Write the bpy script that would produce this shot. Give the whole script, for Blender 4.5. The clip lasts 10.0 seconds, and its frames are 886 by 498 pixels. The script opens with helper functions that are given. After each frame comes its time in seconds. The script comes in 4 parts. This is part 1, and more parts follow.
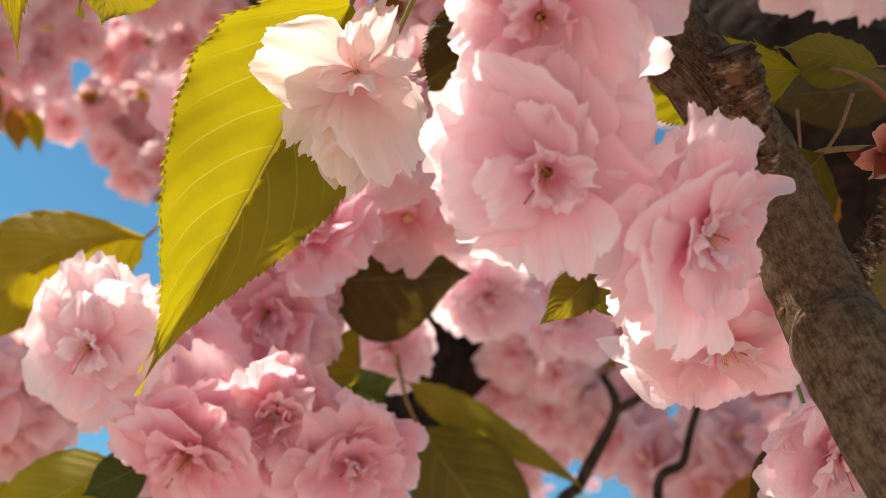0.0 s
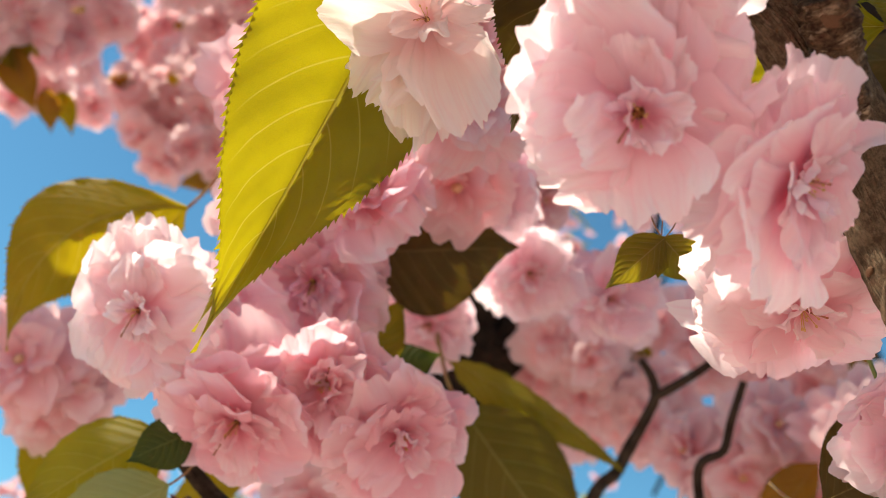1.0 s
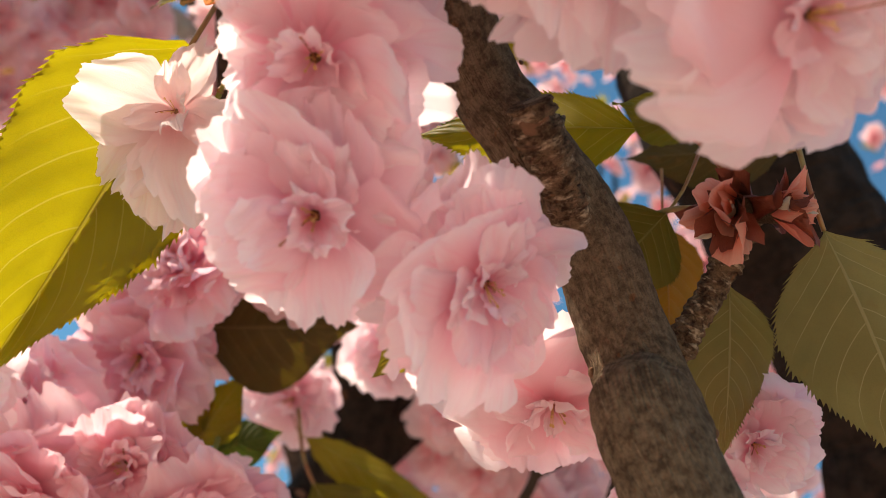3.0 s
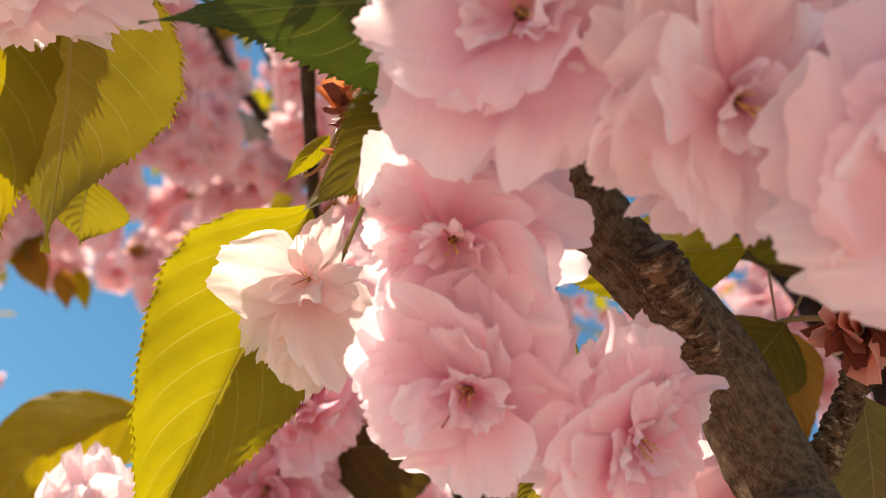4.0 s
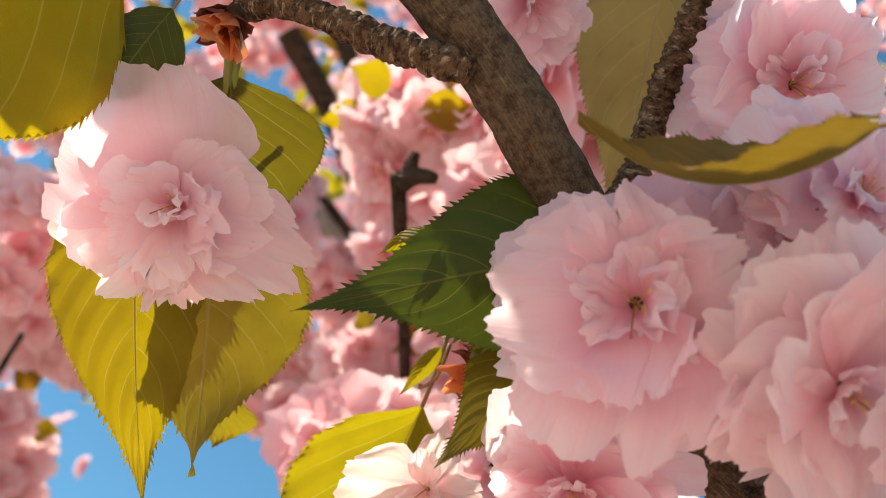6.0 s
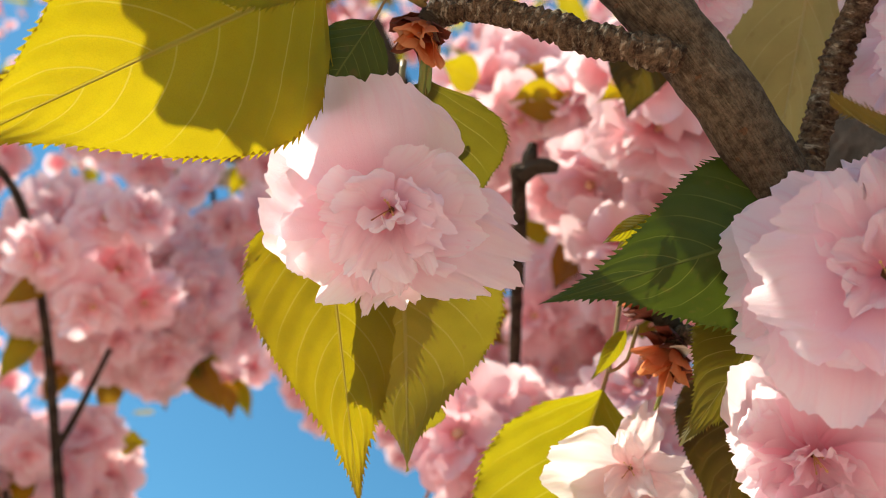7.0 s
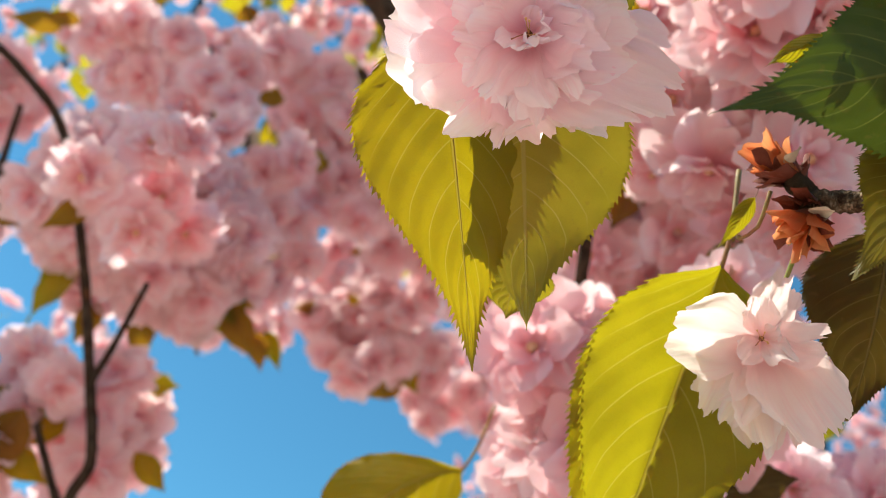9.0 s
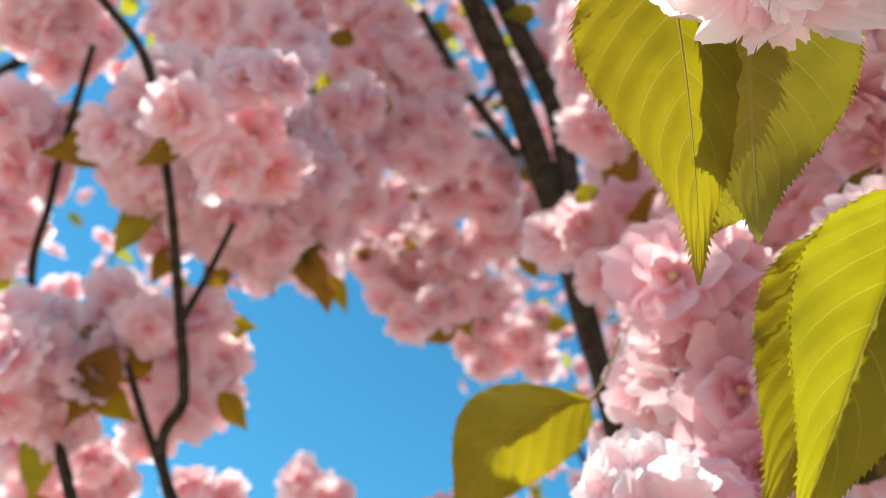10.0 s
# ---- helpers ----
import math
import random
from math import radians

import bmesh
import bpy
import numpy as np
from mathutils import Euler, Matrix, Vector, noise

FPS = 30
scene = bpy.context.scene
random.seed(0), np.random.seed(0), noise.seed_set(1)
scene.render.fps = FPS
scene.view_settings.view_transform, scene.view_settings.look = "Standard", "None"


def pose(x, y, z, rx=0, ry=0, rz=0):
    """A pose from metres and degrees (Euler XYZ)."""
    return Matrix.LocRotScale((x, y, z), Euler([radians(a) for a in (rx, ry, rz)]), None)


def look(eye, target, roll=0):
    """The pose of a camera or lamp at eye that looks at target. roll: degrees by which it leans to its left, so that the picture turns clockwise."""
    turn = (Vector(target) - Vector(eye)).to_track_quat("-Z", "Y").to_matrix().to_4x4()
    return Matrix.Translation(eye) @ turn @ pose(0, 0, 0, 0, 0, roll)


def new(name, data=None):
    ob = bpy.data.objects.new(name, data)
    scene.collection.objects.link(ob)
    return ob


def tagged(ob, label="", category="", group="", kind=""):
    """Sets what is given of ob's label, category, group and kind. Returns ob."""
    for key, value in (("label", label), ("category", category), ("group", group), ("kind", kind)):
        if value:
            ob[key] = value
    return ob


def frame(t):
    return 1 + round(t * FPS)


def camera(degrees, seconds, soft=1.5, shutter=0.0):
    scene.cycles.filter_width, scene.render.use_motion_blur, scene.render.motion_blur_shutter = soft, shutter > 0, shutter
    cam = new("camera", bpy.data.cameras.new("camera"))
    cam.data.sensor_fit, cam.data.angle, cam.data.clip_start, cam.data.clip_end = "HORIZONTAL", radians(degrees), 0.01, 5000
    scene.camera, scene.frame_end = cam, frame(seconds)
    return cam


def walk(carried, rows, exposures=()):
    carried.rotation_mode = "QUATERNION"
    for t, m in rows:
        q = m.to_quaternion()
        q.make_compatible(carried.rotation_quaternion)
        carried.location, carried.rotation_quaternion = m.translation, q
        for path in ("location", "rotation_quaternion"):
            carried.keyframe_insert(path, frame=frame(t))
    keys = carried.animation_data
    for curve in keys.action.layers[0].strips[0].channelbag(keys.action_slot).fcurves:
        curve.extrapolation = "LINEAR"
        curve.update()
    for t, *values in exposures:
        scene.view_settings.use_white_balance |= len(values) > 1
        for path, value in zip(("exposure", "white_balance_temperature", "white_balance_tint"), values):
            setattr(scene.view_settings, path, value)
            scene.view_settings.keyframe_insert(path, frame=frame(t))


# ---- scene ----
cam = camera(56.0, 10.0, soft=0.45)
cam.data.dof.use_dof = True
cam.data.dof.focus_distance = 0.205
cam.data.dof.aperture_fstop = 13.0
SKY, SUNLIGHT = 0.146, 8.0
PATH = [
    (0, (0.0340, 0.0165, 1.7511), (-0.2241, 1.6668, 2.8511), 9.04),
    (0.5, (0.0330, 0.0328, 1.7428), (-0.2351, 1.7278, 2.7700), 8.84),
    (1, (0.0210, 0.0272, 1.7441), (-0.2740, 1.6765, 2.8362), 10.53),
    (1.5, (0.0350, 0.0212, 1.7527), (-0.2470, 1.6136, 2.9294), 10.55),
    (2, (0.0490, 0.0238, 1.7546), (-0.2000, 1.5990, 2.9614), 10.53),
    (2.2, (0.0580, 0.0263, 1.7564), (-0.1720, 1.5988, 2.9707), 10.72),
    (3.3, (0.0800, 0.0235, 1.7618), (-0.2120, 1.5857, 2.9760), 11.56),
    (3.5, (0.0780, 0.0159, 1.7657), (-0.2310, 1.5644, 2.9933), 10.59),
    (4, (0.0620, 0.0020, 1.7696), (-0.3519, 1.4758, 3.0567), 9.79),
    (4.5, (0.0630, -0.0143, 1.7811), (-0.3689, 1.4869, 3.0300), 10.16),
    (5, (0.0580, -0.0377, 1.7882), (-0.4059, 1.4351, 3.0594), 9.15),
    (5.2, (0.0590, -0.0386, 1.7911), (-0.4310, 1.3934, 3.0985), 10.27),
    (6.3, (0.0490, -0.0487, 1.7899), (-0.5209, 1.3048, 3.1475), 11.26),
    (6.5, (0.0420, -0.0563, 1.7969), (-0.5272, 1.3091, 3.1430), 8.76),
    (7, (0.0060, -0.0611, 1.7796), (-0.5549, 1.3188, 3.1142), 8.27),
    (7.5, (0.0070, -0.0504, 1.7820), (-0.5839, 1.3566, 3.0749), 7.89),
    (8, (0.0070, -0.0466, 1.7801), (-0.5600, 1.3737, 3.0691), 7.66),
    (8.5, (-0.0040, -0.0371, 1.7768), (-0.5820, 1.3856, 3.0582), 7.56),
    (9, (-0.0330, -0.0316, 1.7566), (-0.6030, 1.3492, 3.0864), 10.26),
    (9.5, (-0.0630, -0.0423, 1.7541), (-0.5993, 1.3712, 3.0634), 9.18),
    (10, (-0.0900, -0.0393, 1.7414), (-0.6799, 1.4092, 2.9880), 10.00),
]
walk(cam, [(t, look(eye, target, roll)) for t, eye, target, roll in PATH], [(0.0, -0.09, 7300, 12), (1.0, -0.05, 7300, 10), (1.5, -0.28, 7300, 11), (2.2, -0.28, 7400, 12), (3.5, -0.06, 7750, 15), (4.5, -0.14, 7650, 16), (5.0, -0.18, 7750, 18), (6.5, -0.06, 7100, 10), (8.0, -0.05, 6900, 5), (9.0, -0.05, 6650, 2), (10.0, 0.00, 6050, -5)])

# ---- world, sun, exposure ----
SUN_TO = Vector((-0.50, -0.20, 0.84)).normalized()
world = bpy.data.worlds.new("sky")
scene.world = world
world.use_nodes = True
wn = world.node_tree.nodes
sky = wn.new("ShaderNodeTexSky")
sky.sky_type, sky.sun_disc = "NISHITA", False
sky.sun_elevation = math.asin(SUN_TO.z)
sky.sun_rotation = math.atan2(SUN_TO.x, SUN_TO.y)
sky.air_density, sky.dust_density, sky.ozone_density = 1.0, 0.2, 1.0
wn["Background"].inputs["Strength"].default_value = SKY
clear = wn.new("ShaderNodeMix")
clear.data_type, clear.blend_type = "RGBA", "MULTIPLY"
clear.inputs[0].default_value, clear.inputs[7].default_value = 1.0, (0.54, 1.14, 1.29, 1)
world.node_tree.links.new(sky.outputs["Color"], clear.inputs[6])
world.node_tree.links.new(clear.outputs[2], wn["Background"].inputs["Color"])
sun = new("sun", bpy.data.lights.new("sun", "SUN"))
sun.data.energy, sun.data.angle, sun.data.color = SUNLIGHT, radians(0.53), (1.0, 0.95, 0.86)
sun.matrix_basis = look(SUN_TO * 20 + Vector((0, 0, 2)), (0, 0, 2))


# ---- materials ----
def material(name):
    m = bpy.data.materials.new(name)
    m.use_nodes = True
    m.node_tree.nodes.remove(m.node_tree.nodes["Principled BSDF"])
    return m, m.node_tree.nodes, m.node_tree.links


def node(nodes, links, kind, ins=(), operation=None, feature=None):
    n = nodes.new("ShaderNode" + kind)
    if operation:
        n.operation = operation
    if feature:
        n.feature = feature
    for i, v in ins:
        if isinstance(v, bpy.types.NodeSocket):
            links.new(v, n.inputs[i])
        else:
            n.inputs[i].default_value = v
    return n


def mix(nodes, links, f, a, b, how="MIX"):
    n = nodes.new("ShaderNodeMix")
    n.data_type, n.blend_type = "RGBA", how
    for i, v in ((0, f), (6, a), (7, b)):
        if isinstance(v, bpy.types.NodeSocket):
            links.new(v, n.inputs[i])
        else:
            n.inputs[i].default_value = v if i == 0 else (*v, 1)
    return n.outputs[2]


def calc(nodes, links, how, a, b=0.0, c=0.0, clamp=False):
    n = node(nodes, links, "Math", [(0, a), (1, b), (2, c)], operation=how)
    n.use_clamp = clamp
    return n.outputs[0]


def span(nodes, links, v, a, b, lo=0.0, hi=1.0):
    n = node(nodes, links, "MapRange", [(0, v), (1, a), (2, b), (3, lo), (4, hi)])
    n.interpolation_type = "SMOOTHSTEP"
    return n.outputs[0]


def thin_shader(m, n, l, front, through_col, share, rough, normal, coat=0.25):
    """Light partly scattered back and partly let through, as in petals and leaves."""
    back = node(n, l, "BsdfPrincipled", [("Base Color", front), ("Roughness", rough), ("Specular IOR Level", coat), ("Normal", normal)])
    thru = node(n, l, "BsdfTranslucent", [("Color", through_col), ("Normal", normal)])
    both = node(n, l, "MixShader", [(0, share), (1, back.outputs[0]), (2, thru.outputs[0])])
    l.new(both.outputs[0], n["Material Output"].inputs["Surface"])


def petal_material(name, heart, blade, rim, share):
    m, n, l = material(name)
    uv = node(n, l, "UVMap")
    xyz = node(n, l, "SeparateXYZ", [(0, uv.outputs[0])])
    u, v = xyz.outputs[0], xyz.outputs[1]
    rnd = node(n, l, "ObjectInfo").outputs["Random"]
    geo = node(n, l, "TexCoord").outputs["Object"]
    cloud = node(n, l, "TexNoise", [("Vector", geo), ("Scale", 120.0), ("Detail", 3.0)]).outputs[0]
    stretch = node(n, l, "CombineXYZ", [(0, calc(n, l, "MULTIPLY", u, 26.0)), (1, calc(n, l, "MULTIPLY", v, 1.6)), (2, calc(n, l, "MULTIPLY", rnd, 30.0))])
    streak = node(n, l, "TexNoise", [("Vector", stretch.outputs[0]), ("Scale", 1.0), ("Detail", 3.0), ("Roughness", 0.6)]).outputs[0]
    col = mix(n, l, span(n, l, v, 0.04, 0.55), heart, blade)
    col = mix(n, l, calc(n, l, "MULTIPLY", span(n, l, v, 0.45, 1.0), 0.85), col, rim)
    deep = tuple(c * k for c, k in zip(blade, (0.99, 0.86, 0.90)))
    col = mix(n, l, calc(n, l, "MULTIPLY", span(n, l, rnd, 0.55, 1.0), 0.55), col, deep)
    col = mix(n, l, calc(n, l, "MULTIPLY", span(n, l, streak, 0.45, 0.72), 0.4), col, deep)
    col = mix(n, l, calc(n, l, "MULTIPLY", span(n, l, cloud, 0.5, 0.75), 0.25), col, rim)
    bump = node(n, l, "Bump", [("Strength", 0.42), ("Distance", 0.0005), ("Height", calc(n, l, "ADD", streak, calc(n, l, "MULTIPLY", cloud, 0.7)))])
    thin_shader(m, n, l, col, col, share, 0.55, bump.outputs[0], 0.3)
    return m


def leaf_material(name, top, glow, rib, share, veins=9.0):
    m, n, l = material(name)
    uv = node(n, l, "UVMap")
    xyz = node(n, l, "SeparateXYZ", [(0, uv.outputs[0])])
    u = calc(n, l, "ABSOLUTE", calc(n, l, "SUBTRACT", calc(n, l, "MULTIPLY", xyz.outputs[0], 2.0), 1.0))
    v = xyz.outputs[1]
    side = calc(n, l, "MULTIPLY", calc(n, l, "SIGN", calc(n, l, "SUBTRACT", xyz.outputs[0], 0.5)), 0.25)
    rnd = node(n, l, "ObjectInfo").outputs["Random"]
    geo = node(n, l, "TexCoord").outputs["Object"]
    # side ribs leave the midrib and bow towards the tip
    bow = calc(n, l, "MULTIPLY", calc(n, l, "POWER", u, 1.25), 0.26)
    run = calc(n, l, "ADD", calc(n, l, "MULTIPLY", calc(n, l, "SUBTRACT", v, bow), veins), side)
    off = calc(n, l, "ABSOLUTE", calc(n, l, "SUBTRACT", calc(n, l, "FRACT", run), 0.5))
    ribs = span(n, l, off, 0.036, 0.008)
    ribs = calc(n, l, "MULTIPLY", ribs, span(n, l, u, 0.99, 0.6))
    mid = span(n, l, u, 0.032, 0.012)
    lines = calc(n, l, "MAXIMUM", ribs, mid)
    net = node(n, l, "TexVoronoi", [("Vector", geo), ("Scale", 1500.0)], feature="DISTANCE_TO_EDGE").outputs["Distance"]
    fine = span(n, l, net, 0.12, 0.0)
    cloud = node(n, l, "TexNoise", [("Vector", geo), ("Scale", 45.0), ("Detail", 4.0)]).outputs[0]
    spot = node(n, l, "TexNoise", [("Vector", geo), ("Scale", 260.0), ("Detail", 2.0)]).outputs[0]
    dim = tuple(c * 0.62 for c in top)
    col = mix(n, l, span(n, l, cloud, 0.35, 0.7), top, dim)
    col = mix(n, l, calc(n, l, "MULTIPLY", rnd, 0.4), col, tuple(c * k for c, k in zip(top, (1.25, 0.95, 0.7))))
    col = mix(n, l, calc(n, l, "MULTIPLY", span(n, l, spot, 0.62, 0.75), 0.4), col, (0.16, 0.08, 0.03))
    col = mix(n, l, calc(n, l, "MULTIPLY", lines, 0.36), col, rib)
    gl = mix(n, l, calc(n, l, "MULTIPLY", span(n, l, cloud, 0.35, 0.7), 0.5), glow, tuple(c * 0.7 for c in glow))
    gl = mix(n, l, calc(n, l, "MULTIPLY", fine, 0.24), gl, tuple(c * 0.55 for c in glow))
    gl = mix(n, l, calc(n, l, "MULTIPLY", lines, 0.42), gl, rib)
    h = calc(n, l, "SUBTRACT", calc(n, l, "MULTIPLY", calc(n, l, "COSINE", calc(n, l, "MULTIPLY", run, 6.283)), 0.5), calc(n, l, "MULTIPLY", fine, 0.10))
    h = calc(n, l, "ADD", h, calc(n, l, "MULTIPLY", mid, 1.2))
    bump = node(n, l, "Bump", [("Strength", 0.32), ("Distance", 0.0007), ("Height", h)])
    thin_shader(m, n, l, col, gl, share, 0.5, bump.outputs[0], 0.22)
    return m


def plain_material(name, a, b, scale, rough, bump=0.3, dist=0.0004, spec=0.3):
    m, n, l = material(name)
    geo = node(n, l, "TexCoord").outputs["Object"]
    t1 = node(n, l, "TexNoise", [("Vector", geo), ("Scale", scale), ("Detail", 5.0)]).outputs[0]
    t2 = node(n, l, "TexNoise", [("Vector", geo), ("Scale", scale * 5), ("Detail", 3.0)]).outputs[0]
    col = mix(n, l, span(n, l, t1, 0.35, 0.65), a, b)
    col = mix(n, l, calc(n, l, "MULTIPLY", span(n, l, t2, 0.45, 0.7), 0.35), col, tuple(c * 0.6 for c in a))
    bp = node(n, l, "Bump", [("Strength", bump), ("Distance", dist), ("Height", calc(n, l, "ADD", t1, t2))])
    sh = node(n, l, "BsdfPrincipled", [("Base Color", col), ("Roughness", rough), ("Specular IOR Level", spec), ("Normal", bp.outputs[0])])
    l.new(sh.outputs[0], n["Material Output"].inputs["Surface"])
    return m


def bark_material(name, dark, mid, pale, scale=1.0, rings=1.0, bands=0.6, around=5.0):
    m, n, l = material(name)
    geo = node(n, l, "TexCoord").outputs["Object"]
    uv = node(n, l, "UVMap").outputs[0]
    sq = node(n, l, "Mapping", [("Vector", uv), ("Scale", (around * scale / rings, 70.0 * scale * rings, 1.0))]).outputs[0]
    ring = node(n, l, "TexNoise", [("Vector", sq), ("Scale", 1.0), ("Detail", 5.0), ("Roughness", 0.65)]).outputs[0]
    lump = node(n, l, "TexNoise", [("Vector", geo), ("Scale", 130.0 * scale), ("Detail", 6.0), ("Roughness", 0.7)]).outputs[0]
    grit = node(n, l, "TexNoise", [("Vector", geo), ("Scale", 900.0 * scale), ("Detail", 3.0)]).outputs[0]
    crack = node(n, l, "TexVoronoi", [("Vector", sq), ("Scale", 1.6)], feature="DISTANCE_TO_EDGE").outputs["Distance"]
    col = mix(n, l, span(n, l, lump, 0.35, 0.62), dark, mid)
    col = mix(n, l, calc(n, l, "MULTIPLY", span(n, l, ring, 0.72 - 0.22 * bands, 0.90 - 0.25 * bands), bands), col, pale)
    col = mix(n, l, calc(n, l, "MULTIPLY", span(n, l, grit, 0.5, 0.75), 0.5), col, tuple(c * 0.5 for c in dark))
    rust = node(n, l, "TexNoise", [("Vector", geo), ("Scale", 75.0 * scale), ("Detail", 2.0)]).outputs[0]
    col = mix(n, l, calc(n, l, "MULTIPLY", span(n, l, rust, 0.68, 0.74), 0.45), col, (0.20, 0.075, 0.025))
    h = calc(n, l, "ADD", calc(n, l, "MULTIPLY", lump, 1.2), calc(n, l, "ADD", calc(n, l, "MULTIPLY", ring, 0.8), calc(n, l, "MULTIPLY", grit, 0.3)))
    h = calc(n, l, "ADD", h, calc(n, l, "MULTIPLY", span(n, l, crack, 0.0, 0.2), 0.5))
    bp = node(n, l, "Bump", [("Strength", 0.9), ("Distance", 0.0034 / scale), ("Height", h)])
    sh = node(n, l, "BsdfPrincipled", [("Base Color", col), ("Roughness", 0.85), ("Specular IOR Level", 0.10), ("Normal", bp.outputs[0])])
    l.new(sh.outputs[0], n["Material Output"].inputs["Surface"])
    return m


PETAL = {
    "full": petal_material("petal_pale", (0.95, 0.46, 0.585), (0.98, 0.755, 0.815), (0.985, 0.89, 0.905), 0.62),
    "far": petal_material("petal_pink", (0.92, 0.43, 0.49), (0.955, 0.645, 0.67), (0.97, 0.815, 0.815), 0.58),
    "deep": petal_material("petal_rosy", (0.90, 0.28, 0.40), (0.955, 0.57, 0.645), (0.97, 0.76, 0.79), 0.58),
    "cream": petal_material("petal_cream", (0.95, 0.53, 0.61), (0.98, 0.80, 0.835), (0.985, 0.905, 0.905), 0.62),
    "open": petal_material("petal_white", (0.94, 0.64, 0.64), (0.95, 0.81, 0.775), (0.96, 0.88, 0.85), 0.62),
}
PETAL["rose"] = petal_material("petal_rose", (0.92, 0.34, 0.46), (0.955, 0.62, 0.69), (0.975, 0.80, 0.825), 0.58)
LEAF = {
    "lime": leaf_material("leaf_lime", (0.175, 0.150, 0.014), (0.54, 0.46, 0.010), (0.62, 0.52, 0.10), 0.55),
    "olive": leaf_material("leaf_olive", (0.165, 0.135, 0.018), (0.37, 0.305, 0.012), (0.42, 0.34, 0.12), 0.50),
    # moss-green, its see-through colour lowered to imitate shade on sunlit blades
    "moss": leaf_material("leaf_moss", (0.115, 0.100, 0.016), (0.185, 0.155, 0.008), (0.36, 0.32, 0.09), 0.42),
    # dark green, its see-through colour cut further to imitate shade
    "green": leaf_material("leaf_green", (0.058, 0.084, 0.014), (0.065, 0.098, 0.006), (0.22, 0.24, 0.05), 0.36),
    # brown-green darkened throughout, so deep shade is part of the colour
    "dim": leaf_material("leaf_shaded", (0.075, 0.052, 0.014), (0.12, 0.082, 0.006), (0.20, 0.15, 0.05), 0.35),
    "bronze": leaf_material("leaf_bronze", (0.22, 0.11, 0.02), (0.46, 0.24, 0.010), (0.36, 0.22, 0.08), 0.5),
    # olive-brown; the low see-through colour stands in for shade on the curled leaf
    "umber": leaf_material("leaf_umber", (0.20, 0.135, 0.030), (0.27, 0.175, 0.010), (0.34, 0.25, 0.08), 0.42),
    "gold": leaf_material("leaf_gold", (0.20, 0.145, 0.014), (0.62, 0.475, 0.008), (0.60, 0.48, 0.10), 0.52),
    "drab": leaf_material("leaf_drab", (0.27, 0.225, 0.026), (0.36, 0.30, 0.012), (0.44, 0.37, 0.12), 0.34),
    # pale underside sage, brightened to put in sunlight the leaf doesn't receive
    "sage_lit": leaf_material("leaf_sage_lit", (0.36, 0.325, 0.13), (0.50, 0.44, 0.11), (0.58, 0.52, 0.24), 0.45),
    "sage": leaf_material("leaf_sage", (0.22, 0.195, 0.070), (0.34, 0.30, 0.065), (0.52, 0.46, 0.20), 0.45),
    "pale": leaf_material("leaf_pale", (0.36, 0.42, 0.20), (0.42, 0.46, 0.08), (0.55, 0.58, 0.30), 0.45, 11.0),
}
def rib_material(name, a, b):
    m, n, l = material(name)
    geo = node(n, l, "TexCoord").outputs["Object"]
    t = node(n, l, "TexNoise", [("Vector", geo), ("Scale", 300.0), ("Detail", 3.0)]).outputs[0]
    col = mix(n, l, t, a, b)
    bp = node(n, l, "Bump", [("Strength", 0.2), ("Distance", 0.0003), ("Height", t)])
    thin_shader(m, n, l, col, col, 0.5, 0.5, bp.outputs[0])
    return m


RIB = {"lime": rib_material("rib_lime", (0.66, 0.58, 0.14), (0.58, 0.52, 0.10)), "olive": rib_material("rib_olive", (0.52, 0.42, 0.14), (0.46, 0.38, 0.10))}
RIB["gold"] = RIB["drab"] = RIB["umber"] = RIB["dim"] = RIB["moss"] = RIB["bronze"] = RIB["olive"]
RIB["green"] = RIB["pale"] = RIB["sage"] = RIB["sage_lit"] = rib_material("rib_green", (0.28, 0.32, 0.10), (0.34, 0.34, 0.12))
STEM = plain_material("green_stalk", (0.20, 0.28, 0.05), (0.30, 0.26, 0.07), 120, 0.5)
PETIOLE = plain_material("petiole", (0.28, 0.10, 0.045), (0.26, 0.19, 0.06), 120, 0.45)
CALYX = plain_material("calyx", (0.22, 0.17, 0.05), (0.30, 0.10, 0.06), 200, 0.55)
POLLEN = plain_material("pollen", (0.72, 0.46, 0.14), (0.78, 0.56, 0.24), 700, 0.7)
TUFT = plain_material("stamen_tuft", (0.70, 0.36, 0.26), (0.76, 0.48, 0.26), 300, 0.6)
PISTIL = plain_material("pistil", (0.36, 0.11, 0.05), (0.46, 0.20, 0.09), 300, 0.5)
SCALE = petal_material("bud_scale", (0.24, 0.034, 0.015), (0.74, 0.19, 0.060), (0.86, 0.40, 0.17), 0.60)
REDSCALE = petal_material("bud_scale_red", (0.50, 0.070, 0.040), (0.86, 0.25, 0.15), (0.92, 0.50, 0.36), 0.60)
BARK = bark_material("bark_grey", (0.072, 0.045, 0.026), (0.185, 0.130, 0.080), (0.31, 0.24, 0.16), 3.2, 0.40, 0.6)
SPURBARK = bark_material("bark_spur", (0.040, 0.021, 0.012), (0.18, 0.115, 0.066), (0.50, 0.39, 0.26), 3.0, 2.0, 0.9, 3.2)
# near-black copy of the bark: the shade on back limbs is in its colour
SHADEBARK = bark_material("bark_shaded", (0.014, 0.009, 0.006), (0.034, 0.022, 0.015), (0.062, 0.043, 0.030), 0.6, 1.0)
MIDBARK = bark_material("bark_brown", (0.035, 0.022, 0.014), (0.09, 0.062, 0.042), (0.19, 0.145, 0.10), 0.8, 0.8)
